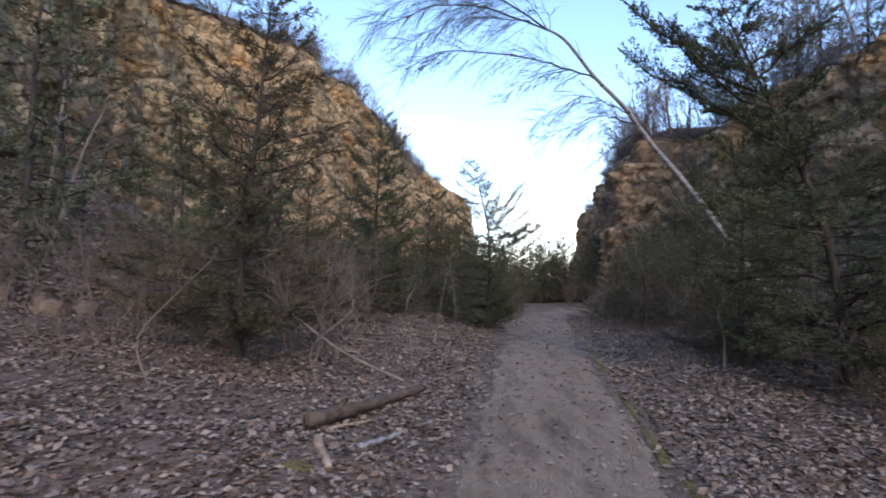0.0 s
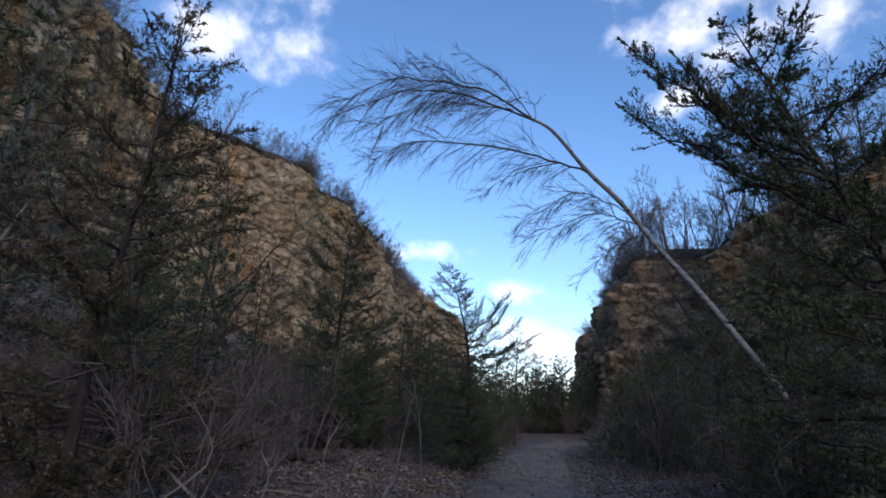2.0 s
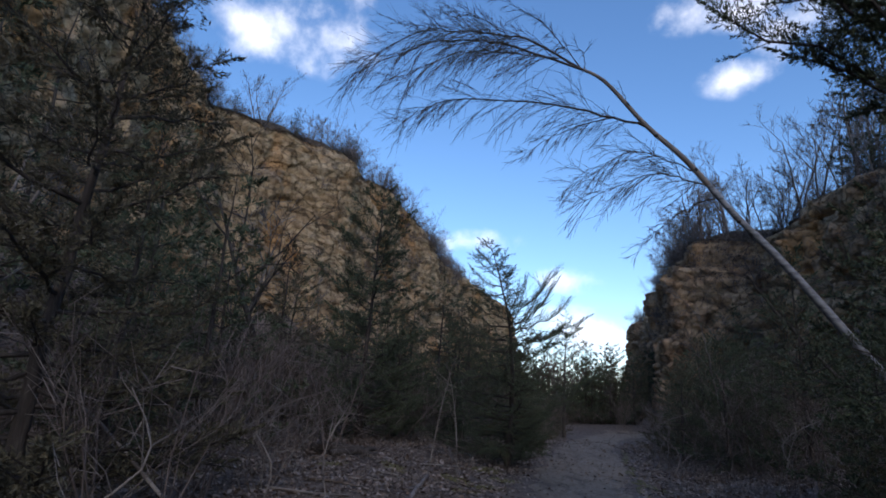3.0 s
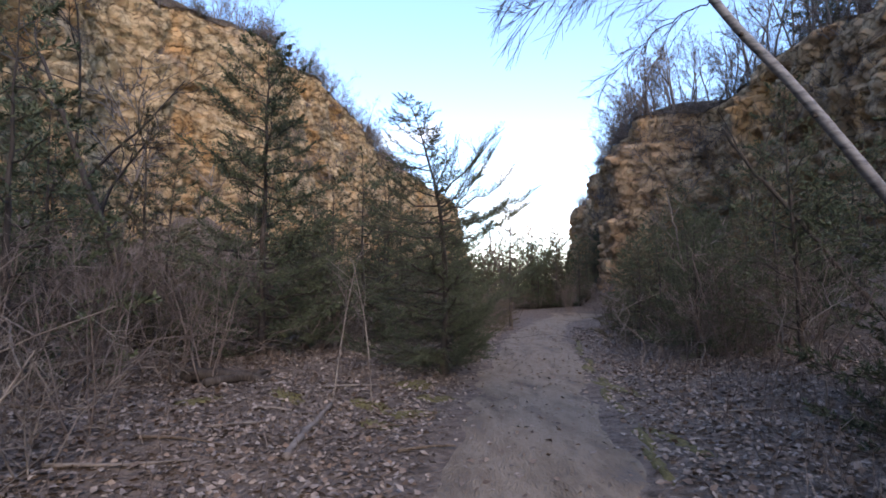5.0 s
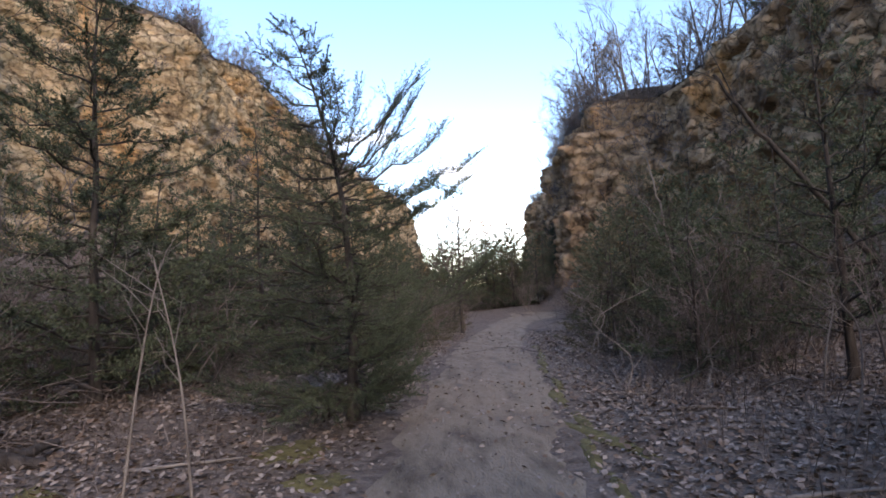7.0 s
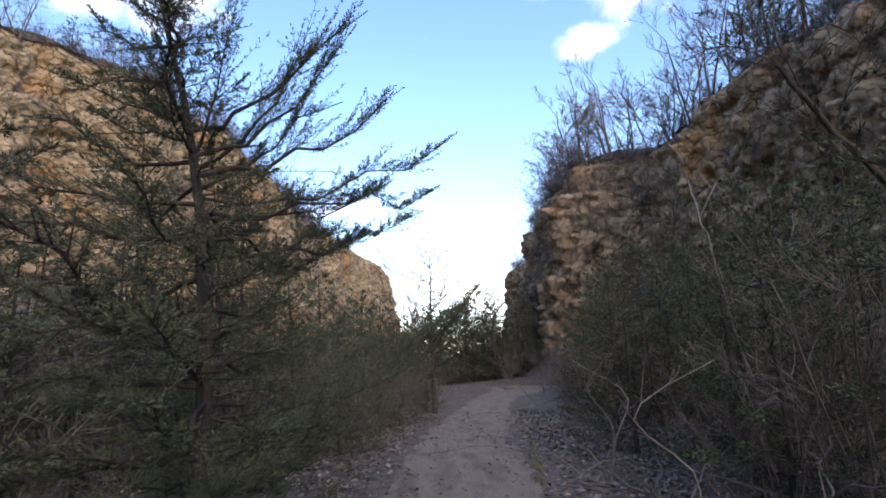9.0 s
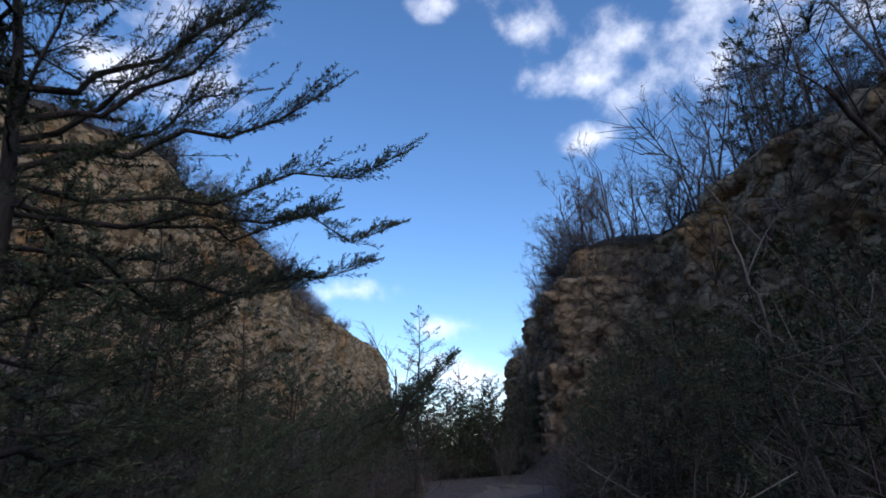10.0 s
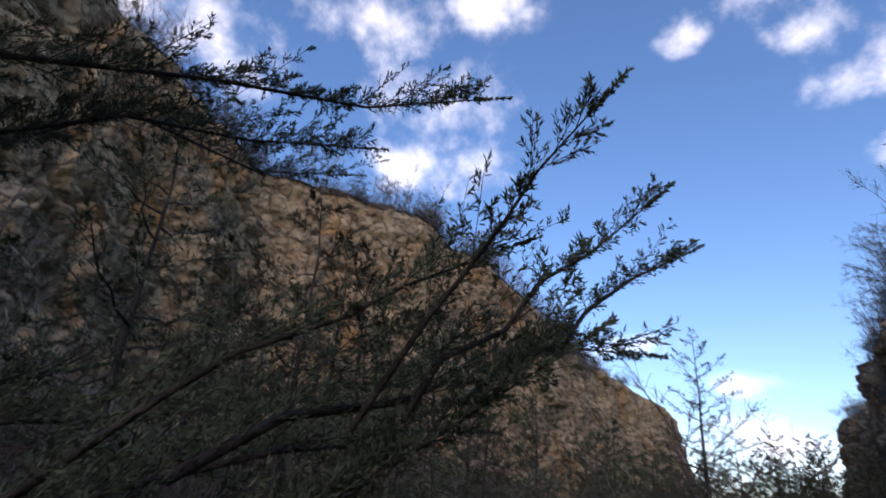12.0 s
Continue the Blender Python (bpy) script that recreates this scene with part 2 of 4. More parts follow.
# ---- mesh helpers ----
class Builder:
    """Gathers tubes and small leaf quads into one mesh."""

    def __init__(self):
        self.v, self.f, self.n = [], [], 0

    def add(self, verts, faces):
        self.v.append(np.asarray(verts, float).reshape(-1, 3))
        self.f.append(np.asarray(faces, int) + self.n)
        self.n += len(self.v[-1])

    def tube(self, pts, radii, sides=4):
        pts = np.asarray(pts, float)
        radii = np.asarray(radii, float)
        k = len(pts)
        tan = np.gradient(pts, axis=0)
        tan /= np.linalg.norm(tan, axis=1)[:, None] + 1e-9
        ref = np.array([0.31, 0.95, 0.05]) if abs(tan[0][2]) > 0.6 else np.array([0.02, 0.05, 1.0])
        a = np.cross(tan, ref)
        a /= np.linalg.norm(a, axis=1)[:, None] + 1e-9
        b = np.cross(tan, a)
        th = np.arange(sides) * 2 * math.pi / sides
        ring = pts[:, None] + radii[:, None, None] * (np.cos(th)[None, :, None] * a[:, None] + np.sin(th)[None, :, None] * b[:, None])
        i = np.arange(k - 1)[:, None] * sides
        j = np.arange(sides)[None]
        jn = (j + 1) % sides
        quads = np.stack([i + j, i + jn, i + sides + jn, i + sides + j], -1).reshape(-1, 4)
        self.add(ring.reshape(-1, 3), quads)

    def twigs(self, p, q, r0, r1):
        """Many thin three-sided twigs at once, from p to q."""
        p, q = np.asarray(p, float).reshape(-1, 3), np.asarray(q, float).reshape(-1, 3)
        n = len(p)
        ax = q - p
        a = np.cross(ax, (0.37, 0.61, 0.7))
        a /= np.linalg.norm(a, axis=1)[:, None] + 1e-9
        b = np.cross(ax, a)
        b /= np.linalg.norm(b, axis=1)[:, None] + 1e-9
        r0, r1 = np.broadcast_to(r0, n)[:, None], np.broadcast_to(r1, n)[:, None]
        ring = []
        for end, r in ((p, r0), (q, r1)):
            for th in (0, 2.0944, 4.1888):
                ring.append(end + r * (math.cos(th) * a + math.sin(th) * b))
        v = np.stack(ring, 1)
        f = np.array([[0, 1, 4, 3], [1, 2, 5, 4], [2, 0, 3, 5]])
        self.add(v.reshape(-1, 3), (np.arange(n)[:, None, None] * 6 + f).reshape(-1, 4))

    def blades(self, p, d, length, width, nrm):
        """Pointed quads: from p along d, broadest at two fifths."""
        side = np.cross(d, nrm)
        side /= np.linalg.norm(side, axis=1)[:, None] + 1e-9
        up = np.cross(side, d)
        length, width = np.asarray(length)[:, None], np.asarray(width)[:, None]
        mid = p + d * length * 0.45
        v = np.stack([p, mid - side * width * 0.5, p + d * length, mid + side * width * 0.5], 1)
        v[:, 1] += up * width * 0.15
        v[:, 3] += up * width * 0.15
        self.add(v.reshape(-1, 3), np.arange(4 * len(p)).reshape(-1, 4))

    def mesh(self, name, mat, smooth=False):
        me = bpy.data.meshes.new(name)
        v = np.concatenate(self.v)
        f = np.concatenate(self.f)
        me.vertices.add(len(v))
        me.vertices.foreach_set("co", v.ravel())
        me.loops.add(f.size)
        me.loops.foreach_set("vertex_index", f.ravel())
        me.polygons.add(len(f))
        me.polygons.foreach_set("loop_start", np.arange(len(f)) * 4)
        if smooth:
            me.polygons.foreach_set("use_smooth", np.ones(len(f), bool))
        me.update(calc_edges=True)
        me.materials.append(mat)
        return me


def piece(name, builder, mat, parent=None, label="", smooth=False):
    ob = new(name, builder.mesh(name, mat, smooth))
    if parent is not None:
        ob.parent = parent
    if label:
        ob["label"] = label
    return ob


def empty(name, m, label, category, group=""):
    ob = new(name)
    ob.matrix_world = m
    return tagged(ob, label, category, group)


def smooth01(x, a, b):
    t = np.clip((np.asarray(x, float) - a) / (b - a), 0, 1)
    return t * t * (3 - 2 * t)


def vnoise(x, y, scale, seed=0):
    """Smooth value noise on arrays, 0 to 1."""
    rs = np.random.RandomState(seed)
    tab = rs.rand(256, 256)
    x, y = np.asarray(x, float) / scale + 1000, np.asarray(y, float) / scale + 1000
    i, j = np.floor(x).astype(int), np.floor(y).astype(int)
    u, v = x - i, y - j
    u, v = u * u * (3 - 2 * u), v * v * (3 - 2 * v)
    g = lambda a, b: tab[a % 256, b % 256]
    return (g(i, j) * (1 - u) + g(i + 1, j) * u) * (1 - v) + (g(i, j + 1) * (1 - u) + g(i + 1, j + 1) * u) * v


# ---- the plan ----
PATH_Y = [-60, -4, 4, 7.5, 13.3, 17.8, 26, 29, 33, 40, 46, 49, 51]
PATH_X = [-8, -0.25, 0.95, 1.53, 2.35, 3.12, 4.7, 5.45, 6.45, 8.2, 11.0, 15.5, 24]
PATH_W = [1.8, 1.8, 1.75, 1.8, 2.0, 2.05, 2.1, 2.1, 2.0, 2.6, 4.0, 4.2, 4.2]
LEFT_Y = [-60, 0, 20, 38, 47, 57, 66, 75, 83, 88, 95, 110, 135, 160, 175]
LEFT_X = [-22, -19, -19, -23, -22.5, -14.6, -11.8, -9.7, -7.8, -6.9, -5.5, -2.5, 2.5, 7.5, -20]
LEFT_H = [24, 25, 26, 26.2, 25.6, 25.4, 26, 25.2, 23.6, 21.6, 22.0, 23.2, 24, 24.5, 24]
RIGHT_Y = [-60, 0, 31, 36, 41, 46, 51, 60, 120, 130]
RIGHT_X = [16, 18, 20.5, 20.9, 21.2, 20.2, 17.4, 18.4, 29.5, 45]
RIGHT_H = [14, 13.4, 14.6, 15.7, 15.7, 15.2, 15.6, 16.0, 16.0, 15]


def path_x(y):
    return np.interp(y, PATH_Y, PATH_X)


def ground(x, y):
    """The height of the ground."""
    x, y = np.asarray(x, float), np.asarray(y, float)
    z = 0.26 * smooth01(y, 1.5, 14)
    z = z - 0.44 * smooth01(y, 22, 46)
    d = x - path_x(y)
    off = np.maximum(np.abs(d) - 1.3, 0)
    z = z + np.minimum(0.05 * off, 0.35)
    rough = smooth01(np.abs(d), 0.9, 2.4)
    z = z + rough * ((vnoise(x, y, 1.1, 3) - 0.5) * 0.14 + (vnoise(x, y, 3.7, 4) - 0.5) * 0.3)
    z = z + (vnoise(x, y, 0.6, 6) - 0.5) * 0.02
    dl = x - np.interp(y, LEFT_Y, LEFT_X)
    z = z + 7.0 * np.clip(1 - dl / np.interp(y, [0, 40, 70], [13, 13, 8]), 0, 1.3) ** 1.5 * (0.75 + 0.5 * vnoise(x, y, 6, 8))
    dr = np.interp(y, RIGHT_Y, RIGHT_X) - x
    z = z + 5.0 * np.clip(1 - dr / np.interp(y, [0, 25, 40], [11, 10, 5]), 0, 1.3) ** 1.5 * (0.75 + 0.5 * vnoise(x, y, 6, 9))
    far = smooth01(np.abs(y - 40), 140, 400)
    return z * (1 - far)


def gz(x, y):
    return float(ground(x, y))


def grid_mesh(name, X, Y, Z, mat, smooth=True):
    b = Builder()
    r, c = X.shape
    idx = np.arange(r * c).reshape(r, c)
    b.add(np.stack([X, Y, Z], -1).reshape(-1, 3), np.stack([idx[:-1, :-1], idx[:-1, 1:], idx[1:, 1:], idx[1:, :-1]], -1).reshape(-1, 4))
    return piece(name, b, mat, smooth=smooth)


xs = np.concatenate([[-2500, -800, -300, -120, -70], np.arange(-45, -10, 1.0), np.arange(-10, 12, 0.22), np.arange(12, 46, 1.0), [70, 120, 300, 800, 2500]])
ys = np.concatenate([[-2500, -800, -300, -120], np.arange(-60, -4, 2.0), np.arange(-4, 34, 0.22), np.arange(34, 180, 1.2), [220, 300, 500, 1000, 2500]])
GX, GY = np.meshgrid(xs, ys)
GZ = ground(GX, GY) - 0.03 * (1 - smooth01(np.abs(GX - path_x(GY)) / np.interp(GY, PATH_Y, PATH_W), 0.3, 0.5))
tagged(grid_mesh("ground", GX, GY, GZ, SOIL), "brown leaf-strewn forest floor between the cliffs", "ground", kind="structure")

# the trodden path
py = np.concatenate([np.arange(-60, -4, 1.0), np.arange(-4, 34, 0.12), np.arange(34, 51, 0.3)])
side = np.linspace(-1, 1, 15)
PY, SD = np.meshgrid(py, side, indexing="ij")
wl_ = np.interp(py, PATH_Y, PATH_W)[:, None] / 2
ragged = 1 + 0.12 * (vnoise(PY + 17 * np.sign(SD), SD * 0, 0.17, 14) - 0.5) + 0.42 * (vnoise(PY + 40 * np.sign(SD), SD * 0, 0.5, 11) - 0.5) + 0.35 * (vnoise(PY + 90 * np.sign(SD), SD * 0, 2.1, 12) - 0.5)
slope = np.gradient(path_x(py), py)[:, None]
PX = path_x(py)[:, None] + SD * wl_ * ragged / np.sqrt(1 + slope ** 2)
PYY = PY - SD * wl_ * ragged * slope / np.sqrt(1 + slope ** 2)
PZ = ground(PX, PYY) + 0.008 - 0.045 * np.abs(SD) ** 6 + (vnoise(PX, PYY, 0.25, 13) - 0.5) * 0.012
tagged(grid_mesh("path", PX, PYY, PZ, PATH), "pale trodden gravel footpath with scattered leaves", "path", kind="structure")


# ---- the cliffs ----
CAP = 1.4                             # rise of the soil behind the crests
def cells(u, v, seed):
    """Jittered cells: for each point three random numbers of its cell, its place in it, and how far the cell's edge is."""
    r = np.random.RandomState(seed)
    tab = r.rand(128, 128, 5)
    iu, iv = np.floor(u).astype(int), np.floor(v).astype(int)
    best, second = np.full(u.shape, 9.0), np.full(u.shape, 9.0)
    rnd, du, dv = np.zeros(u.shape + (3,)), np.zeros(u.shape), np.zeros(u.shape)
    for a in (-1, 0, 1):
        for c in (-1, 0, 1):
            t = tab[(iu + a) % 128, (iv + c) % 128]
            eu, ev = u - (iu + a + 0.1 + 0.8 * t[..., 3]), v - (iv + c + 0.1 + 0.8 * t[..., 4])
            d = np.maximum(np.abs(eu), np.abs(ev)) * 0.7 + np.hypot(eu, ev) * 0.3
            near_ = d < best
            second = np.where(near_, best, np.minimum(second, d))
            rnd[near_], du, dv = t[near_][:, :3], np.where(near_, eu, du), np.where(near_, ev, dv)
            best = np.minimum(best, d)
    return rnd, du, dv, second - best


def cliff(name, ply, plx, plh, inward, rock, seed, label):
    """A jointed rock face that follows the plan line: buttresses, split blocks, ledges, and a soil slope behind its crest."""
    s = np.concatenate([np.arange(ply[0], 22, 0.8), np.arange(22, 72, 0.17), np.arange(72, ply[-1], 0.32)])
    x0, h = np.interp(s, ply, plx), np.interp(s, ply, plh)
    v = np.linspace(-0.05, 1, 150 if plh[1] > 20 else 96)
    S, V = np.meshgrid(s, v, indexing="ij")
    X0, H = np.broadcast_to(x0[:, None], S.shape), h[:, None] + 0.9 * (vnoise(S, S * 0, 6, seed) - 0.5) + 0.6 * (vnoise(S, S * 0, 1.7, seed + 1) - 0.5)
    Z = V * H
    SW = S + 1.1 * (vnoise(S, Z, 3.5, seed + 7) - 0.5) + 0.4 * (vnoise(S, Z, 1.1, seed + 17) - 0.5)
    ZW = Z + 1.3 * (vnoise(S, Z, 4.5, seed + 2) - 0.5) + 0.4 * (vnoise(S, Z, 1.2, seed + 12) - 0.5)
    depth = 0
    for wide, high, step, tilt, gap in ((5.2, 7.5, 1.4, 0.8, 0.25), (2.1, 2.6, 0.75, 0.5, 0.16), (0.85, 0.7, 0.3, 0.42, 0.06)):
        rnd, du, dv, edge = cells(SW / wide, ZW / high, seed + int(wide * 10))
        depth = depth + step * (rnd[..., 0] - 0.5) + tilt * (du * (rnd[..., 1] - 0.5) + dv * (rnd[..., 2] - 0.38)) * 2 - gap * (1 - smooth01(edge, 0, 0.14))
    # thin beds that stand proud or weather back, in courses
    bed = np.floor(ZW / 0.9).astype(int)
    tab = np.random.RandomState(seed).rand(300)
    depth = depth + 0.32 * (tab[bed % 300] - 0.5) * smooth01(vnoise(S, Z, 8, seed + 13), 0.35, 0.6)
    butt = 2.6 * (vnoise(S, Z * 0.25, 9, seed + 3) - 0.5) + 1.6 * (vnoise(S, Z * 0.3, 4, seed + 4) - 0.5)
    lean = 0.14 * (1 - V) * H - 1.0 * smooth01(V, 0.95, 1.0)
    X = X0 + inward * (lean + (depth + butt) * (1 - 0.5 * smooth01(V, 0.93, 1.0)))
    Y = S + 0.3 * (vnoise(S, Z, 1.7, seed + 6) - 0.5)
    ob = grid_mesh(name, X, Y, Z, rock, smooth=False)
    tagged(ob, label, "cliff", kind="structure")
    # soil and duff lying back from the crest
    u = np.array([0, 1.2, 3, 6, 12, 25, 60, 160])
    U, S2 = np.meshgrid(u, s[::3])
    XT = X[::3, -1][:, None] - inward * U + inward * 0.3
    ZT = Z[::3, -1][:, None] - 0.1 + CAP * (1 - np.exp(-U / 3.5)) + (vnoise(S2, U, 2.3, seed + 8) - 0.5) * np.minimum(U, 1.5)
    YT = np.broadcast_to(Y[::3, -1][:, None], XT.shape)
    cap = grid_mesh(name + "_top", XT, YT, ZT, CRESTSOIL)
    tagged(cap, "dark soil and duff slope above the cliff crest", "slope", kind="structure")
    return X[:, -1], Y[:, -1], Z[:, -1]


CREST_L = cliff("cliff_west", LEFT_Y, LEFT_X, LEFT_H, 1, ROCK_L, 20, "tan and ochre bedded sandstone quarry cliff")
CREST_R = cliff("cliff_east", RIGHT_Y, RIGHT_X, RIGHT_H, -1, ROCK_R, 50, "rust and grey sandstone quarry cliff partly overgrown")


# ---- how plants are built ----
def unit(v):
    v = np.asarray(v, float)
    return v / (np.linalg.norm(v, axis=-1, keepdims=True) + 1e-9)


def curve_to(p, q, sag, n, rs, wob=0.03):
    """A limb from p to q that sags or arches, with small kinks."""
    t = np.linspace(0, 1, n)[:, None]
    p, q = np.asarray(p, float), np.asarray(q, float)
    pts = p + (q - p) * t
    pts[:, 2] += (sag * 4 * t * (1 - t))[:, 0]
    ln = np.linalg.norm(q - p)
    pts[1:-1] += rs.randn(n - 2, 3) * wob * ln
    return pts


def spray(fol, wood, pts, rs, reach, spacing, blade, m, q, start=0.2, r=0.004, rise=0.2):
    """Feathery evergreen plumes along a limb: plume, side shoots, scale-leaf tips."""
    seg = np.linalg.norm(np.diff(pts, axis=0), axis=1)
    cum = np.concatenate([[0], np.cumsum(seg)])
    total = cum[-1]
    k = max(3, int(total * (1 - start) / spacing))
    f = (np.arange(k) + rs.rand(k) * 0.7) / k
    u = start + (1 - start) * f
    P = np.stack([np.interp(u * total, cum, pts[:, a]) for a in range(3)], 1)
    Q = np.stack([np.interp((u - 0.05) * total, cum, pts[:, a]) for a in range(3)], 1)
    D = unit(P - Q)
    S = unit(np.cross(D, (0, 0, 1)))
    sgn = np.where(np.arange(k) % 2, 1.0, -1.0)[:, None]
    ang = rs.uniform(0.4, 1.05, k)[:, None] * (1 - 0.35 * f[:, None])
    T = unit(D * np.cos(ang) + S * sgn * np.sin(ang) + np.array([0, 0, 1]) * rs.uniform(rise - 0.6, rise + 0.6, k)[:, None])
    clump = 0.35 + 0.85 * np.interp(u * 9, np.arange(11), rs.rand(11))
    TL = (reach * (1 - 0.5 * f) * clump * rs.uniform(0.5, 1.5, k))[:, None]
    if wood is not None:
        wood.twigs(P, P + T * TL, r, r * 0.4)
    w = ((np.arange(m) + rs.rand(k, m)) / m)[..., None]
    BP = P[:, None] + T[:, None] * TL[:, None] * w
    per = unit(np.cross(np.repeat(T[:, None], m, 1), rs.randn(k, m, 3)))
    BD = unit(T[:, None] * 0.8 + per * 0.75 + np.array([0, 0, 0.15]))
    BL = np.minimum(TL[:, None] * 0.42, blade * 3.2) * (1.05 - 0.7 * w)
    s = ((np.arange(q) + rs.rand(k, m, q)) / q)[..., None]
    base = BP[:, :, None] + BD[:, :, None] * BL[:, :, None] * s
    dirs = unit(BD[:, :, None] + rs.randn(k, m, q, 3) * 0.42)
    n = k * m * q
    fol.blades(base.reshape(-1, 3), dirs.reshape(-1, 3), blade * rs.uniform(0.7, 1.4, n), blade * rs.uniform(0.18, 0.32, n), rs.randn(n, 3))
    # the leader of the limb
    n = m * q
    g = rs.rand(n)[:, None]
    tip = unit(pts[-1] - pts[-2])
    base = pts[-1] + tip * reach * 0.5 * g
    fol.blades(base, unit(tip + rs.randn(n, 3) * 0.45), blade * rs.uniform(0.7, 1.3, n), blade * rs.uniform(0.3, 0.45, n), rs.randn(n, 3))


def conifer(seed, h, spread, crown=0.1, limbs=40, blade=0.05, spacing=0.08, m=6, q=4, lean=(0, 0), own=(), needle=None, up=0.12, radius=None, detail=True, bend=1.4, reach=0.42, sparse=0.0, clear=()):
    """An open-grown cedar: trunk, limbs and feathery foliage. own: limb tips in the tree's own space, with the height where each leaves
    the trunk. clear: bearings, from and to, that carry no ordinary limbs above a height."""
    rs = np.random.RandomState(seed)
    root = new("evergreen_tree")
    tb = Builder()
    k = 14
    tz = np.linspace(-0.2, h, k)
    kink = np.cumsum(rs.randn(k, 2) * 0.018 * h / 5, 0)
    tx = lean[0] * np.maximum(tz / h, 0) ** bend + kink[:, 0]
    ty = lean[1] * np.maximum(tz / h, 0) ** bend + kink[:, 1]
    trunk = np.stack([tx, ty, tz], 1)
    r0 = radius or h * 0.011 + 0.012
    rad = r0 * (1 - 0.94 * np.linspace(0, 1, k) ** 0.9) * (1 + 0.5 * np.exp(-np.linspace(0, 1, k) * 20))
    tb.tube(trunk, rad, 9)
    piece("trunk", tb, BARK, root, smooth=True)
    at = lambda z: np.array([np.interp(z, tz, tx), np.interp(z, tz, ty), z])
    todo = []
    for tip, z0, *more in own:
        if len(more) == 2:                 # a fork that leaves its limb at a point
            todo.append((np.array(more[1], float), np.array(tip, float), 0.02, 0.05, 2))
        else:
            todo.append((at(z0), np.array(tip, float), rs.uniform(-0.2, -0.06), 0.25, 2 if more else 1))
    az = rs.rand() * 6.28
    for i in range(limbs):
        u = crown + (1 - crown) * ((i + rs.rand() * 0.8) / limbs) ** 1.3
        z = u * h * 0.985
        az += 2.4 + rs.randn() * 0.5
        ln = spread * (1 - u) ** 0.7 * rs.uniform(0.55, 1.15) * (0.7 + 0.3 * min(1, (u - crown) * 6 + 0.3)) + 0.15
        skip = False
        for a0, a1, zmin in clear:
            if a0 < math.degrees(az) % 360 < a1 and z > zmin:
                skip = True
        if skip:
            ln *= 0.45
        p = at(z)
        q_ = p + np.array([math.cos(az) * ln, math.sin(az) * ln, ln * (up + 0.55 * u * u + rs.randn() * 0.1)])
        if sparse and rs.rand() < sparse:
            continue
        todo.append((p, q_, ln * rs.uniform(-0.14, 0.02), 0.12, 0))
    wood, leaves = Builder(), Builder()
    for p, q_, sag, start, mine in todo:
        if detail:
            wood, leaves = Builder(), Builder()
        ln = np.linalg.norm(q_ - p)
        pts = curve_to(p, q_, sag, 7, rs, 0.024)
        r = max(0.006, r0 * 0.3 * min(1, ln / spread + 0.15)) * (0.65 if mine == 2 else 1)
        wood.tube(pts, r * np.linspace(1, 0.2, 7), 5 if detail else 3)
        fine = [(spacing, blade, m, q), (spacing * 0.75, blade * 0.75, m + 4, q + 2), (0.026, 0.0125, 12, 10) if ln < 1.1 else (0.03, 0.017, 15, 12)][mine]
        spray(leaves, wood if detail else None, pts, rs, min(reach, ln * 0.5 + 0.08) * (1.0, 1.35, 0.45 if ln < 1.1 else 1.0)[mine], *fine, start, r * (0.14 if mine else 0.28), 0.45 if mine else 0.15)
        if detail:
            limb = piece("limb", wood, BARK, root)
            tagged(piece("foliage", leaves, needle or NEEDLE, limb), kind="stuff")
    if not detail:
        tagged(piece("branchwork", wood, BARK, root), kind="stuff")
        tagged(piece("foliage", leaves, needle or NEEDLE, root), kind="stuff")
    return root


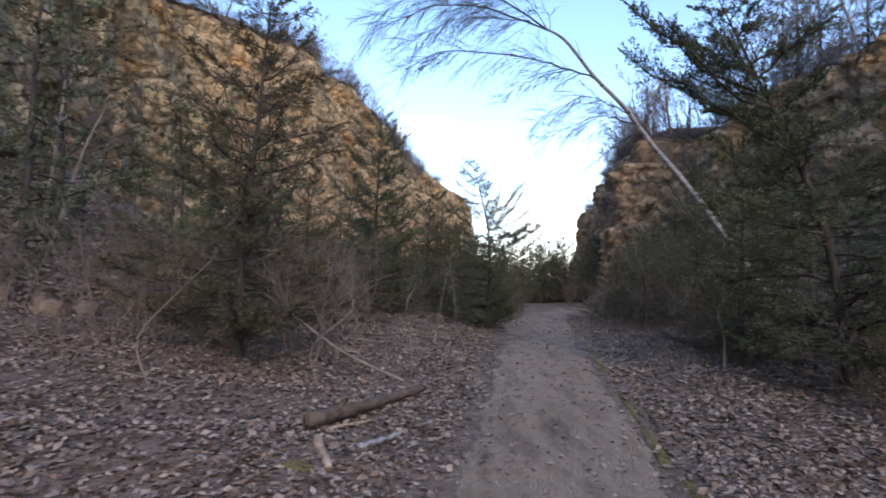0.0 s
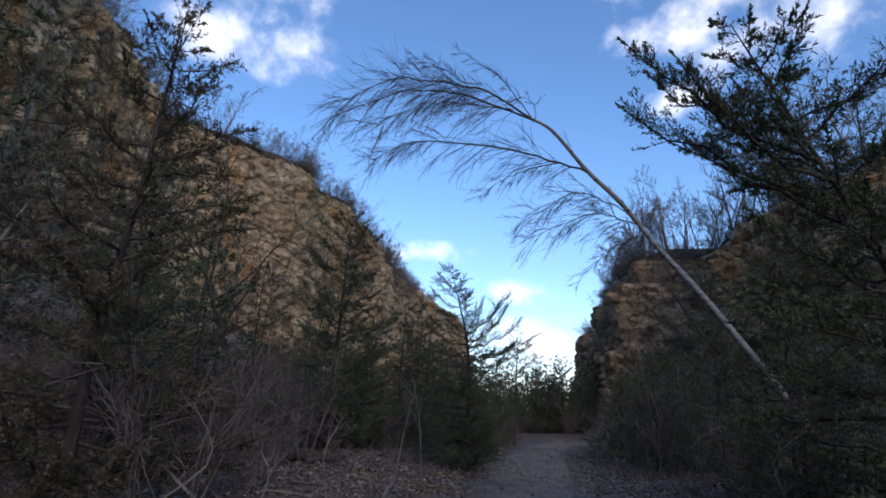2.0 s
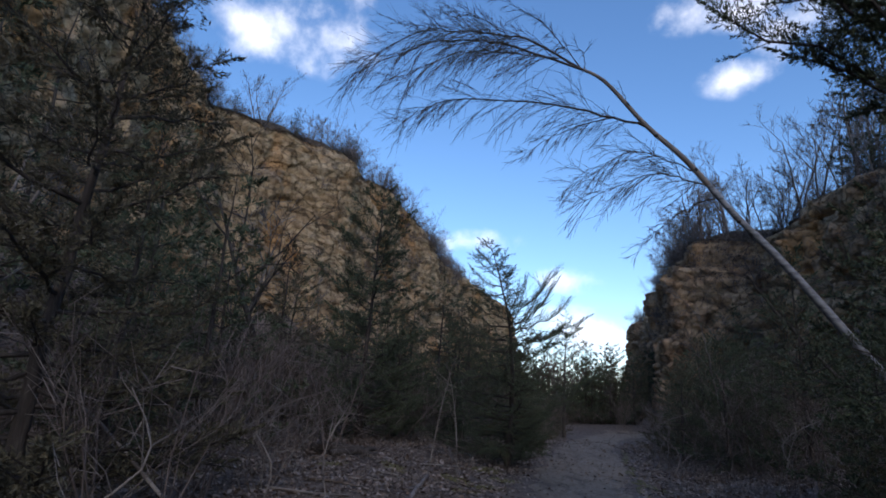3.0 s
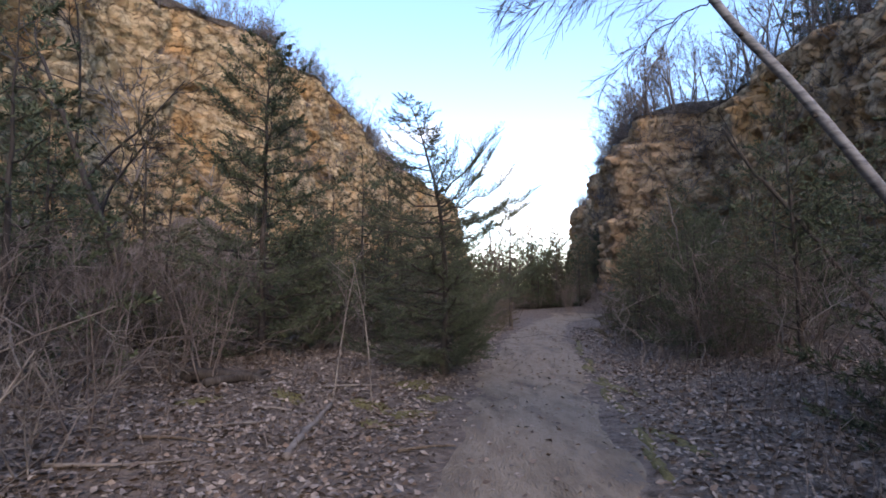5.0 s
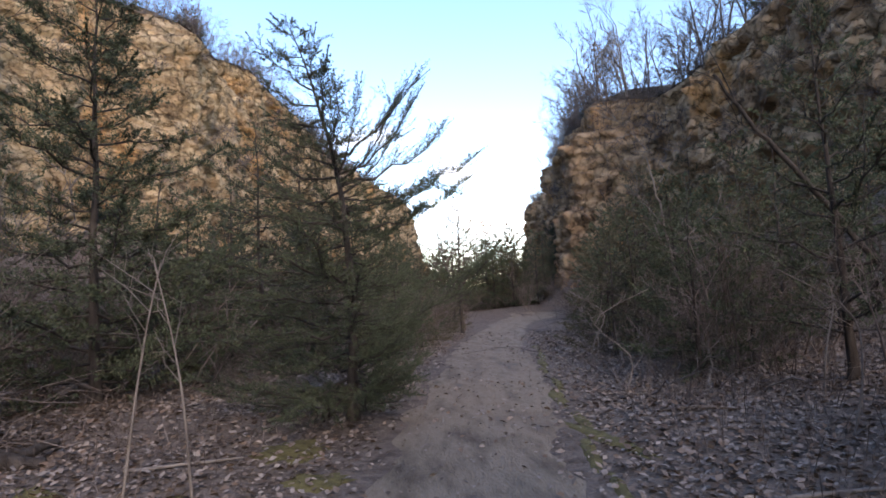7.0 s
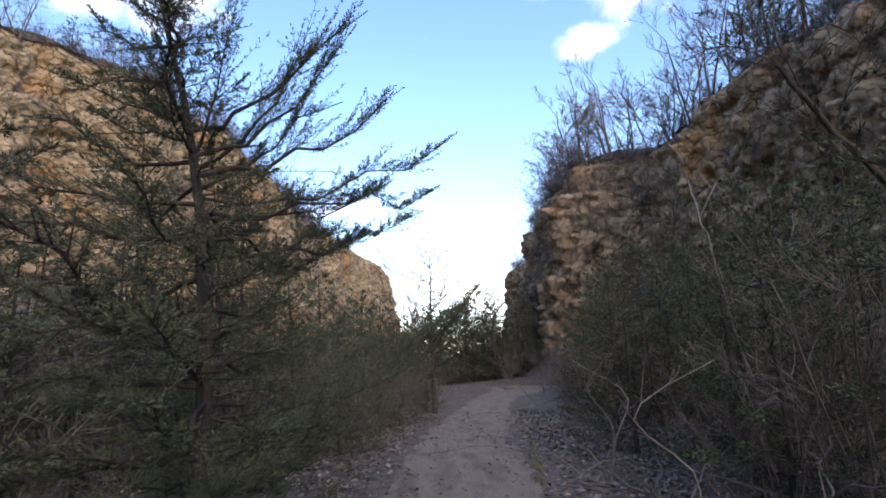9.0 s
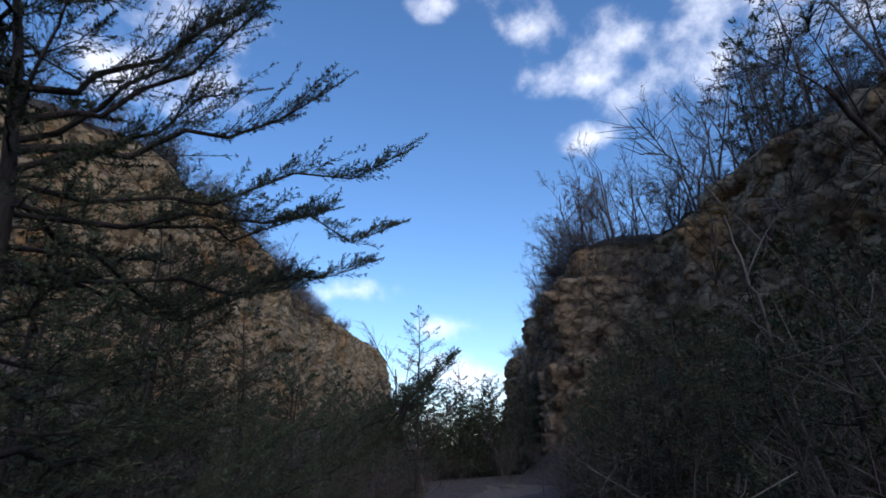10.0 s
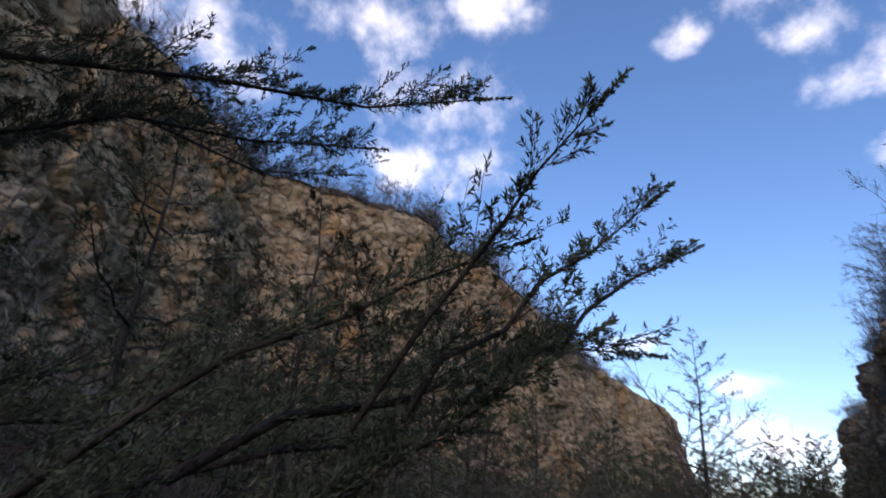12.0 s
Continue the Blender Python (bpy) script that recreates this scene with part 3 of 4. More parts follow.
def bare_tree(seed, h, mat, stems=1, spread=0.5, levels=3, r0=None, splits=5, name="bare_tree", lean=(0, 0), stem_spread=0.5, thin=0.0035):
    """A leafless tree or shrub: forking limbs down to fine twigs."""
    rs = np.random.RandomState(seed)
    root = new(name)

    def grow(p, d, ln, r, lev, target, rest):
        k = 7 if lev == 0 else (5 if lev == 1 else 3)
        pts = [p]
        dd = d.copy()
        for i in range(k - 1):
            dd = unit(dd + rs.randn(3) * (0.11 if lev < 2 else 0.2) + np.array([0, 0, 0.07]))
            pts.append(pts[-1] + dd * ln / (k - 1))
        pts = np.array(pts)
        target.tube(pts, r * np.linspace(1, 0.32, k), 6 if lev == 0 else 3)
        if lev >= levels:
            return
        if lev == levels - 1:
            n = splits + 2
            u = (0.2 + 0.8 * rs.rand(n)) * (k - 1)
            a = np.stack([np.interp(u, np.arange(k), pts[:, c]) for c in range(3)], 1)
            e = a + unit(dd + rs.randn(n, 3) * (0.5 + 0.3 * spread) + np.array([0, 0, 0.12])) * ln * rs.uniform(0.3, 0.65, (n, 1))
            rest.twigs(a, e, max(thin, r * 0.4), thin * 0.6)
            return
        n = splits + rs.randint(0, 3)
        for i in range(n):
            u = 0.25 + 0.75 * (i + rs.rand()) / n
            a = np.array([np.interp(u * (k - 1), np.arange(k), pts[:, c]) for c in range(3)])
            ax = unit(np.cross(dd, rs.randn(3)))
            ang = rs.uniform(0.35, 0.95) * (0.7 + spread)
            cd = unit(dd * math.cos(ang) + ax * math.sin(ang) + np.array([0, 0, 0.12]))
            grow(a, cd, ln * rs.uniform(0.32, 0.6) * (1.1 - 0.35 * u), max(thin, r * 0.5 * (1.1 - 0.5 * u)), lev + 1, rest, rest)

    rest = Builder()
    for s in range(stems):
        a = rs.rand() * 6.28
        sp = 0.0 if stems == 1 else rs.uniform(0.1, stem_spread)
        d = unit((math.cos(a) * sp + lean[0], math.sin(a) * sp + lean[1], 1))
        b = Builder()
        off = 0.001 if stems == 1 else rs.uniform(0.02, 0.22)
        grow(np.array([math.cos(a) * off, math.sin(a) * off, -0.08]), d, h * rs.uniform(0.7, 1.0) * 0.8, r0 or h * 0.011, 0, b, rest)
        piece("trunk" if stems == 1 else "stem", b, mat, root)
    tagged(piece("twigwork", rest, mat, root), kind="stuff")
    return root


def scrub_mass(name, spots, mat, label, category, seed):
    """Many small leafless bushes, too fine to tell apart, in one mesh. spots: x, y, z, size."""
    r = np.random.RandomState(seed)
    b = Builder()
    for x, y, z, size in spots:
        k = 10
        p = np.array([x, y, z - 0.15]) + r.randn(k, 3) * np.array([0.25, 0.25, 0]) * size
        d = unit(np.stack([r.randn(k) * 0.8, r.randn(k) * 0.8, np.ones(k)], 1))
        mid = p + d * size * r.uniform(0.25, 0.5, (k, 1))
        e = mid + unit(d + r.randn(k, 3) * 0.5) * size * r.uniform(0.25, 0.55, (k, 1))
        b.twigs(p, mid, 0.02, 0.014)
        b.twigs(mid, e, 0.014, 0.007)
        t = r.uniform(0.2, 1, (k, 12, 1))
        a = mid[:, None] + (e - mid)[:, None] * t
        f = a + unit(d[:, None] + r.randn(k, 12, 3) * 0.9) * size * r.uniform(0.1, 0.42, (k, 12, 1))
        b.twigs(a, f, 0.009, 0.005)
    tagged(piece(name, b, mat), label, category, kind="stuff")


def put(proto, x, y, turn, size, label, category, group="", z=None):
    ob = copy_thing(proto, pose(x, y, gz(x, y) - 0.03 if z is None else z, 0, 0, turn))
    ob.scale = (size, size, size * 1.0)
    return tagged(ob, label, category, group)


def place(root, x, y, label, category, turn=0.0, z=None, group=""):
    root.matrix_world = pose(x, y, gz(x, y) - 0.03 if z is None else z, 0, 0, turn)
    return tagged(root, label, category, group)


def smooth_line(pts, n):
    """A smooth curve through a few points."""
    pts = np.asarray(pts, float)
    k = len(pts)
    out_ = []
    for t in np.linspace(0, k - 1.0001, n):
        i = int(t)
        u = t - i
        p0, p1, p2, p3 = pts[max(i - 1, 0)], pts[i], pts[i + 1], pts[min(i + 2, k - 1)]
        out_.append(0.5 * (2 * p1 + (p2 - p0) * u + (2 * p0 - 5 * p1 + 4 * p2 - p3) * u * u + (3 * p1 - p0 - 3 * p2 + p3) * u ** 3))
    return np.array(out_)


def log(name, pts, r0, r1, mat, label, category, seed=0, n=14, sides=9, knots=True):
    """A fallen piece of wood with closed, broken ends and knots; points give height above the ground."""
    rs = np.random.RandomState(seed)
    pts = np.array([(x, y, gz(x, y) + z) for x, y, z in pts], float)
    line = smooth_line(pts, n)
    line[1:-1] += rs.randn(n - 2, 3) * r0 * 0.12
    rad = np.linspace(r0, r1, n) * (1 + rs.randn(n) * 0.07)
    a, b = unit(line[0] - line[1]), unit(line[-1] - line[-2])
    line = np.concatenate([[line[0] + a * r0 * 0.12], line, [line[-1] + b * r1 * 0.12]])
    rad = np.concatenate([[rad[0] * 0.05], rad, [rad[-1] * 0.05]])
    root = new(name)
    tb = Builder()
    tb.tube(line, rad, sides)
    o = Vector(line[len(line) // 2])
    ob = piece("wood", tb, mat, root)
    if knots:
        kb = Builder()
        for i in rs.choice(np.arange(2, n - 1), 2, replace=False):
            d = unit(rs.randn(3) * np.array([1, 1, 0.3]) + np.array([0, 0, 0.8]))
            kb.tube(np.array([line[i], line[i] + d * rad[i] * 2.2, line[i] + d * rad[i] * 2.3]), [rad[i] * 0.45, rad[i] * 0.3, 0.001], 6)
            piece("branch_stub", kb, mat, root)
            kb = Builder()
    return tagged(root, label, category)


# ---- evergreens beside the path ----
place(conifer(1, 5.0, 1.9, 0.04, 96, 0.023, 0.038, 10, 9, lean=(-0.75, 0.1), up=0.06, bend=3.0, clear=[(0, 75, 0.0), (285, 360, 0.0)], radius=0.075,
              own=[((1.79, 1.54, 3.24), 2.55, 1), ((1.6, 2.08, 3.1), 2.3, 1), ((1.74, 0.62, 3.34), 2.7, 1), ((1.3, 1.2, 3.2), 2.6, 1), ((1.1, 2.0, 2.9), 2.3, 1), ((0.8, 2.3, 3.0), 2.4, 1),
                   ((1.98, 1.42, 1.82), 1.05, 1), ((2.14, 1.02, 2.1), 0, 1, (1.72, 1.2, 1.68)), ((2.32, 1.94, 2.28), 0, 1, (1.85, 1.4, 1.76)), ((2.21, 1.5, 2.2), 0, 1, (1.8, 1.25, 1.72)), ((2.1, 1.95, 2.0), 0, 1, (1.5, 1.05, 1.58)),
                   ((1.95, 1.15, 1.95), 0, 1, (1.3, 0.9, 1.48)), ((1.75, 1.75, 1.75), 0, 1, (1.2, 0.85, 1.45)), ((1.35, 1.9, 1.75), 1.2, 1), ((0.8, 2.1, 1.9), 1.3, 1), ((0.95, 0.1, 4.0), 3.0), ((1.25, 0.45, 3.65), 2.85),
                   ((0.98, 0.3, 4.3), 3.2), ((0.72, 0.15, 3.95), 2.9), ((0.75, 0.4, 3.6), 2.75), ((0.25, -0.4, 3.9), 3.0), ((0.5, -1.0, 0.7), 0.5), ((0.5, -1.2, 1.0), 0.75), ((0.65, -0.7, 1.1), 0.8), ((0.3, -1.3, 0.6), 0.4), ((0.85, 0.9, 1.0), 0.7),
                   ((0.95, -0.2, 1.3), 0.9), ((0.85, 0.3, 0.6), 0.5), ((0.7, -0.5, 0.5), 0.4), ((0.6, 2.2, 1.2), 0.9), ((0.8, 1.9, 0.8), 0.6)]),
      1.33, 16.6, "dark green cedar with long limbs reaching over the path", "tree")
place(conifer(2, 5.9, 1.9, 0.05, 66, 0.05, 0.055, 8, 6, reach=0.44, lean=(0.3, 0.1), needle=NEEDLE_B, radius=0.085), -2.9, 8.3, "bronze-green cedar with a crooked dark trunk", "tree")
place(conifer(3, 6.3, 2.2, 0.04, 76, 0.052, 0.06, 9, 6, reach=0.52, lean=(0.1, 0)), -2.2, 17.7, "tall dark green cedar on the leafy bank", "tree")
place(conifer(4, 5.4, 1.8, 0.06, 72, 0.05, 0.055, 9, 6, lean=(-2.0, -0.1), bend=1.8, radius=0.09,
              own=[((-3.0, -0.2, 4.9), 3.9), ((-2.9, 0.2, 4.4), 3.5), ((-2.3, 0.3, 4.1), 3.2), ((-2.6, -0.4, 4.6), 3.7), ((-2.5, 0.5, 5.0), 4.2), ((-1.9, -0.5, 4.4), 3.9), ((-1.6, 0.4, 4.9), 4.4)]), 5.5, 7.6, "dark green cedar leaning towards the path", "tree")
place(conifer(5, 4.6, 1.5, 0.12, 40, 0.05, 0.075, 6, 5, up=0.3), 7.1, 15.75, "open dark green cedar below the rust cliff", "tree")
place(conifer(6, 4.2, 1.5, 0.02, 44, 0.05, 0.07, 8, 6), 5.6, 10.6, "low dark green cedar with foliage to the ground", "tree")
place(conifer(8, 4.6, 1.6, 0.04, 40, 0.06, 0.085, 6, 4), -0.5, 20.2, "dense dark cedar behind the path-side brush", "tree")
place(conifer(7, 5.6, 1.3, 0.2, 44, 0.055, 0.09, 5, 4), 4.3, 30.3, "thin sparse young cedar at the path's edge", "tree")
MID = [conifer(11, 4.5, 1.35, 0.03, 34, 0.085, 0.13, 6, 4, detail=False), conifer(12, 5.0, 1.5, 0.06, 34, 0.085, 0.13, 6, 4, needle=NEEDLE_B, detail=False),
       conifer(13, 3.6, 1.4, 0.02, 30, 0.085, 0.13, 6, 4, detail=False), conifer(14, 4.8, 1.6, 0.1, 26, 0.09, 0.13, 6, 4, detail=False, sparse=0.2, lean=(0.4, 0))]
FARB = [bare_tree(21, 7.0, TWIG, 1, 0.5, 3, thin=0.012), bare_tree(22, 6.0, BRUSH, 2, 0.6, 3, splits=4, thin=0.012), bare_tree(23, 8.0, BRUSH, 1, 0.35, 3, thin=0.012), bare_tree(24, 8.0, TWIG, 2, 0.45, 3, splits=4, thin=0.012, stem_spread=0.25)]
SHRUB = [bare_tree(31, 1.9, BRUSH, 6, 0.6, 2, r0=0.011, name="bare_shrub"), bare_tree(32, 2.6, BRUSH, 5, 0.5, 2, r0=0.013, name="bare_shrub"),
         bare_tree(33, 1.3, TWIG, 6, 0.7, 2, r0=0.008, name="bare_shrub", stem_spread=0.9), bare_tree(34, 2.2, BRUSH, 7, 0.55, 2, r0=0.010, name="bare_shrub", stem_spread=0.8)]
BUSHY = [conifer(15, 3.6, 1.3, 0.02, 40, 0.05, 0.075, 7, 5, detail=False), conifer(16, 4.2, 1.2, 0.04, 40, 0.05, 0.075, 7, 5, detail=False, lean=(0.2, 0.1)), conifer(17, 2.8, 1.2, 0.02, 34, 0.05, 0.075, 7, 5, needle=NEEDLE_B, detail=False)]
for x, y, kind, turn, size in [(6.3, 17.6, 0, 20, 0.85), (6.9, 19.2, 1, 150, 0.8), (6.5, 21.2, 2, 80, 0.95), (7.6, 18.2, 1, 260, 0.75), (8.1, 21.0, 0, 10, 0.9), (7.3, 23.6, 1, 200, 0.75), (8.0, 26.0, 0, 60, 0.9), (9.0, 23.5, 1, 340, 0.9),
                               (9.9, 19.2, 0, 130, 0.9), (8.6, 13.2, 2, 220, 0.9), (6.9, 9.6, 0, 190, 0.95), (5.1, 9.6, 2, 15, 0.7), (5.6, 11.6, 2, 275, 0.5), (7.5, 7.6, 1, 95, 1.0), (5.3, 6.2, 2, 170, 0.5),
                               (-1.6, 19.6, 0, 70, 0.9), (-3.6, 16.4, 2, 200, 0.8), (-4.6, 18.9, 1, 0, 1.0), (0.2, 21.6, 0, 45, 0.9), (-4.4, 11.2, 2, 140, 0.8), (-5.4, 13.4, 1, 240, 0.9), (1.4, 25.5, 2, 33, 0.9), (1.9, 22.6, 0, 77, 0.75), (1.0, 23.6, 1, 120, 0.9), (2.6, 25.4, 2, 10, 0.75), (3.2, 28.2, 2, 250, 0.8), (2.2, 28.6, 0, 310, 0.85), (4.2, 31.4, 2, 150, 0.6), (3.3, 31.8, 0, 190, 0.85), (-0.6, 24.6, 1, 205, 1.0)]:
    put(BUSHY[kind], x, y, turn, size, "bushy green cedar with foliage to the ground", "tree", "bushy cedars")
rng = np.random.RandomState(5)
# tall trees on the talus and the far sapling stems
put(MID[0], -10.5, 14, 40, 2.0, "tall dark cedar on the leaf-covered talus", "tree", "talus cedars")
put(MID[1], -12.5, 18, 140, 2.0, "tall dark cedar on the leaf-covered talus", "tree", "talus cedars")
put(MID[3], -9.0, 19.5, 200, 1.5, "dark cedar on the leaf-covered talus", "tree", "talus cedars")
place(bare_tree(25, 9.5, BARK, 1, 0.55, 3, r0=0.1, splits=5, lean=(-0.16, 0.05), thin=0.006), -4.25, 17.2, "dark leafless tree with crooked limbs before the tan cliff", "tree", turn=0)
put(FARB[0], -7.3, 22, 15, 1.25, "tall leafless grey tree before the tan cliff", "tree")
put(FARB[3], -11.0, 15.5, 15, 0.9, "pale leafless tree on the talus", "tree")
put(FARB[2], 4.9, 34, 50, 0.75, "thin leafless sapling beside the path", "tree")
put(FARB[2], 6.0, 52, 50, 0.8, "thin leafless sapling beyond the path's bend", "tree")
# thickets on both sides
CEDAR_AT = [(3, 17, 60, 70, 18, 0.9, 1.15), (14.5, 18.5, 20, 45, 13, 0.9, 1.6), (2.5, 13, 51.8, 55, 34, 1.05, 1.4), (-9, -3.8, 9, 42, 24, 0.7, 1.25), (7.6, 11, 21, 28, 7, 0.7, 0.9), (10, 14.5, 20, 36, 10, 0.85, 1.2), (8.5, 14, 30, 44, 12, 0.65, 0.95), (6.2, 6.9, 11.6, 12.4, 3, 0.7, 0.8), (-5, 2.6, 22, 46, 20, 0.7, 1.1), (6.5, 9, 4, 10, 3, 0.8, 1.1), (-6, 7, 48, 60, 26, 0.8, 1.1), (5, 17, 52.5, 60, 46, 0.85, 1.2), (6.6, 9, 19, 30, 8, 0.65, 0.85), (-3.5, 0.2, 20, 30, 7, 0.7, 1.0)]
for x0, x1, y0, y1, keep, s0, s1 in CEDAR_AT:
    for i in range(keep):
        x, y = rng.uniform(x0, x1), rng.uniform(y0, y1)
        if abs(x - path_x(y)) < 2.9 + 0.02 * y or math.hypot(x - 1.2, y - 16.6) < 2.4:
            continue
        put(MID[rng.randint(4)], x, y, rng.uniform(0, 360), rng.uniform(s0, s1), "dark green cedar in the thicket below the cliffs", "tree", "thicket cedars")
SHRUB_AT = [(-8, -1.9, 8, 32, 86, 0.7, 1.3), (5.6, 12, 13, 36, 62, 0.7, 1.25), (-1.5, 1.6, 18, 24, 16, 0.6, 0.9), (4.8, 8, 4, 9.5, 8, 0.7, 1.1), (-5, 3.2, 19, 46, 30, 0.7, 1.2), (10.5, 14, 38, 50, 12, 1.0, 1.6)]
for x0, x1, y0, y1, keep, s0, s1 in SHRUB_AT:
    for i in range(keep):
        x, y = rng.uniform(x0, x1), rng.uniform(y0, y1)
        if abs(x - path_x(y)) < 2.5:
            continue
        put(SHRUB[rng.randint(4)], x, y, rng.uniform(0, 360), rng.uniform(s0, s1), "leafless brown shrub with fine tangled twigs", "shrub", "brush beside the path")
for x, y, size in [(6.2, 17.4, 1.0), (6.7, 17.1, 1.1), (5.9, 17.9, 0.8), (7.0, 18.0, 1.2)]:
    put(SHRUB[rng.randint(4)], x, y, rng.uniform(0, 360), size, "leafless brown shrub with fine tangled twigs", "shrub", "brush beside the path")
# low growth close along the path before its bend
near = np.random.RandomState(17)
for i in range(26):
    y = 22.5 + 0.62 * i + near.uniform(-0.3, 0.3)
    x = path_x(y) - np.interp(y, PATH_Y, PATH_W) / 2 - near.uniform(0.55, 2.2)
    put(SHRUB[near.randint(4)], x, y, near.uniform(0, 360), near.uniform(0.55, 0.9), "leafless brown shrub with fine tangled twigs", "shrub", "brush beside the path")
for x, y, size in [(1.5, 22.6, 0.38), (2.0, 24.6, 0.42), (2.3, 27.0, 0.36), (3.0, 31.5, 0.42), (3.1, 34.2, 0.5), (1.0, 26.0, 0.55)]:
    put(MID[2], x, y, near.uniform(0, 360), size, "low dark cedar at the path's edge", "tree", "thicket cedars")
# the crests
crest, ledges = [], []
for (cx, cy, cz), inw, keep, y0, y1 in [(CREST_L, 1, 150, 34, 100), (CREST_R, -1, 100, 24, 90)]:
    pick = [j for j in range(len(cx)) if y0 < cy[j] < y1]
    for i in range(keep):
        j = pick[rng.randint(len(pick))]
        back = rng.uniform(-0.3, 3.0) if i % 3 == 0 else rng.uniform(-0.6, 0.8)
        x, y, z = cx[j] - inw * back, cy[j], cz[j] + CAP * (1 - math.exp(-max(back, 0) / 3.5)) - 0.35
        c = rng.rand()
        if c < 0.16:
            put(MID[rng.randint(4)], x, y, rng.uniform(0, 360), rng.uniform(0.45, 0.85), "dark cedar on the cliff crest", "tree", "crest trees", z=z)
        elif c < (0.85 if inw < 0 else 0.5):
            put(FARB[rng.randint(4)], x, y, rng.uniform(0, 360), rng.uniform(0.5, 1.05) * (1.08 if inw < 0 else 0.75), "leafless grey-brown tree on the cliff crest", "tree", "crest trees", z=z)
        else:
            crest.append((x, y, z, rng.uniform(1.0, 2.4)))
for y, kind, size, turn in [(37, 0, 1.9, 10), (39, 1, 1.6, 80), (34, 3, 1.7, 160), (30, 0, 1.5, 200)]:
    j = int(np.argmin(np.abs(CREST_R[1] - y)))
    put(MID[kind], CREST_R[0][j] + 1.5, y, turn, size, "tall dark cedar on the east crest", "tree", "crest trees", z=CREST_R[2][j] + 0.6)
for y, kind, size, turn in [(43.2, 0, 0.95, 30), (44.3, 3, 1.0, 110), (45.4, 2, 0.85, 190), (46.3, 0, 1.0, 250), (47.4, 3, 0.85, 20), (49.0, 1, 0.9, 70), (51.0, 0, 0.7, 300), (53.5, 3, 0.65, 140)]:
    j = int(np.argmin(np.abs(CREST_R[1] - y)))
    put(FARB[kind], CREST_R[0][j] + 0.6, y, turn, size, "tall leafless tree standing on the east crest", "tree", "crest trees", z=CREST_R[2][j] - 0.1)
# scrub clinging to ledges of the faces
for px, ply, plh, inw in [(LEFT_X, LEFT_Y, 26, 1), (RIGHT_X, RIGHT_Y, 15, -1)]:
    for i in range(46):
        y, v = rng.uniform(24, 75), rng.uniform(0.2, 0.9)
        x = np.interp(y, ply, px) + inw * (0.14 * (1 - v) * plh + 0.3)
        ledges.append((x, y, v * plh, rng.uniform(0.8, 2.0)))
for cx, cy, cz, inw in [(*CREST_L, 1), (*CREST_R, -1)]:
    pick = [j for j in range(len(cx)) if 20 < cy[j] < 120]
    for i in range(170):
        j = pick[rng.randint(len(pick))]
        back = rng.uniform(-0.9, 1.0)
        crest.append((cx[j] - inw * back, cy[j], cz[j] + CAP * (1 - math.exp(-max(back, 0) / 3.5)) - 0.3, rng.uniform(1.0, 2.8)))
for i in range(60):
    y = rng.uniform(78, 93)
    crest.append((float(np.interp(y, LEFT_Y, LEFT_X)) + rng.uniform(-0.5, 1.6), y, float(np.interp(y, LEFT_Y, LEFT_H)) - rng.uniform(0, 3.5), rng.uniform(1.0, 2.4)))
for i in range(45):
    y, v = rng.uniform(45, 58), rng.uniform(0.3, 1.0)
    ledges.append((float(np.interp(y, RIGHT_Y, RIGHT_X)) - 0.14 * (1 - v) * 15 + 0.2, y, v * 14.6, rng.uniform(0.9, 2.2)))
scrub_mass("crest_scrub", crest, BRUSH, "dense leafless brown scrub along the cliff crests", "scrub", 3)
scrub_mass("ledge_scrub", ledges, BRUSH, "leafless scrub rooted on rock ledges", "scrub", 4)
bank = []
for i in range(300):
    x, y = rng.uniform(-14, 20), rng.uniform(18, 60)
    if abs(x - path_x(y)) > 3.2 and (y > 51.5 or y < 44 or x < 5):
        bank.append((x, y, gz(x, y), rng.uniform(1.0, 2.6)))
scrub_mass("bank_scrub", bank, BRUSH, "tangled leafless brown undergrowth below the cliffs", "scrub", 5)
for p in MID + FARB + SHRUB + BUSHY:
    for o in (*p.children_recursive, p):
        bpy.data.objects.remove(o)


# ---- the leaning birch ----
def fine_branch(b, tw, p, q, rs, r, sag, n, drop, long=1.0):
    """A thin limb with drooping twigs."""
    pts = smooth_line([p, (np.asarray(p) * 0.6 + np.asarray(q) * 0.4) + np.array([0, 0, sag]), (np.asarray(p) * 0.25 + np.asarray(q) * 0.75) + np.array([0, 0, sag * 0.8]), q], 9)
    b.tube(pts, r * np.linspace(1, 0.22, 9), 4)
    for i in range(int(n * 2.2)):
        u = 0.12 + 0.88 * (i + rs.rand()) / n
        a = np.array([np.interp(u * 8, np.arange(9), pts[:, c]) for c in range(3)])
        d = unit(unit(np.asarray(q, float) - p) * 0.7 + rs.randn(3) * np.array([0.35, 0.5, 0.4]) + np.array([0, 0, -drop]))
        ln = rs.uniform(0.4, 1.5) * long
        mid = a + d * ln * 0.5
        end = mid + unit(d + np.array([0, 0, -0.28]) + rs.randn(3) * 0.15) * ln * 0.5
        tw.tube(np.array([a, mid, end]), [max(0.007, r * 0.36), 0.0055, 0.004], 3)
        w = rs.uniform(0.15, 1, (7, 1))
        st = a + (end - a) * w
        tw.twigs(st, st + unit(d + rs.randn(7, 3) * 0.6 + np.array([0, 0, -0.15])) * rs.uniform(0.12, 0.4, (7, 1)), 0.0045, 0.003)


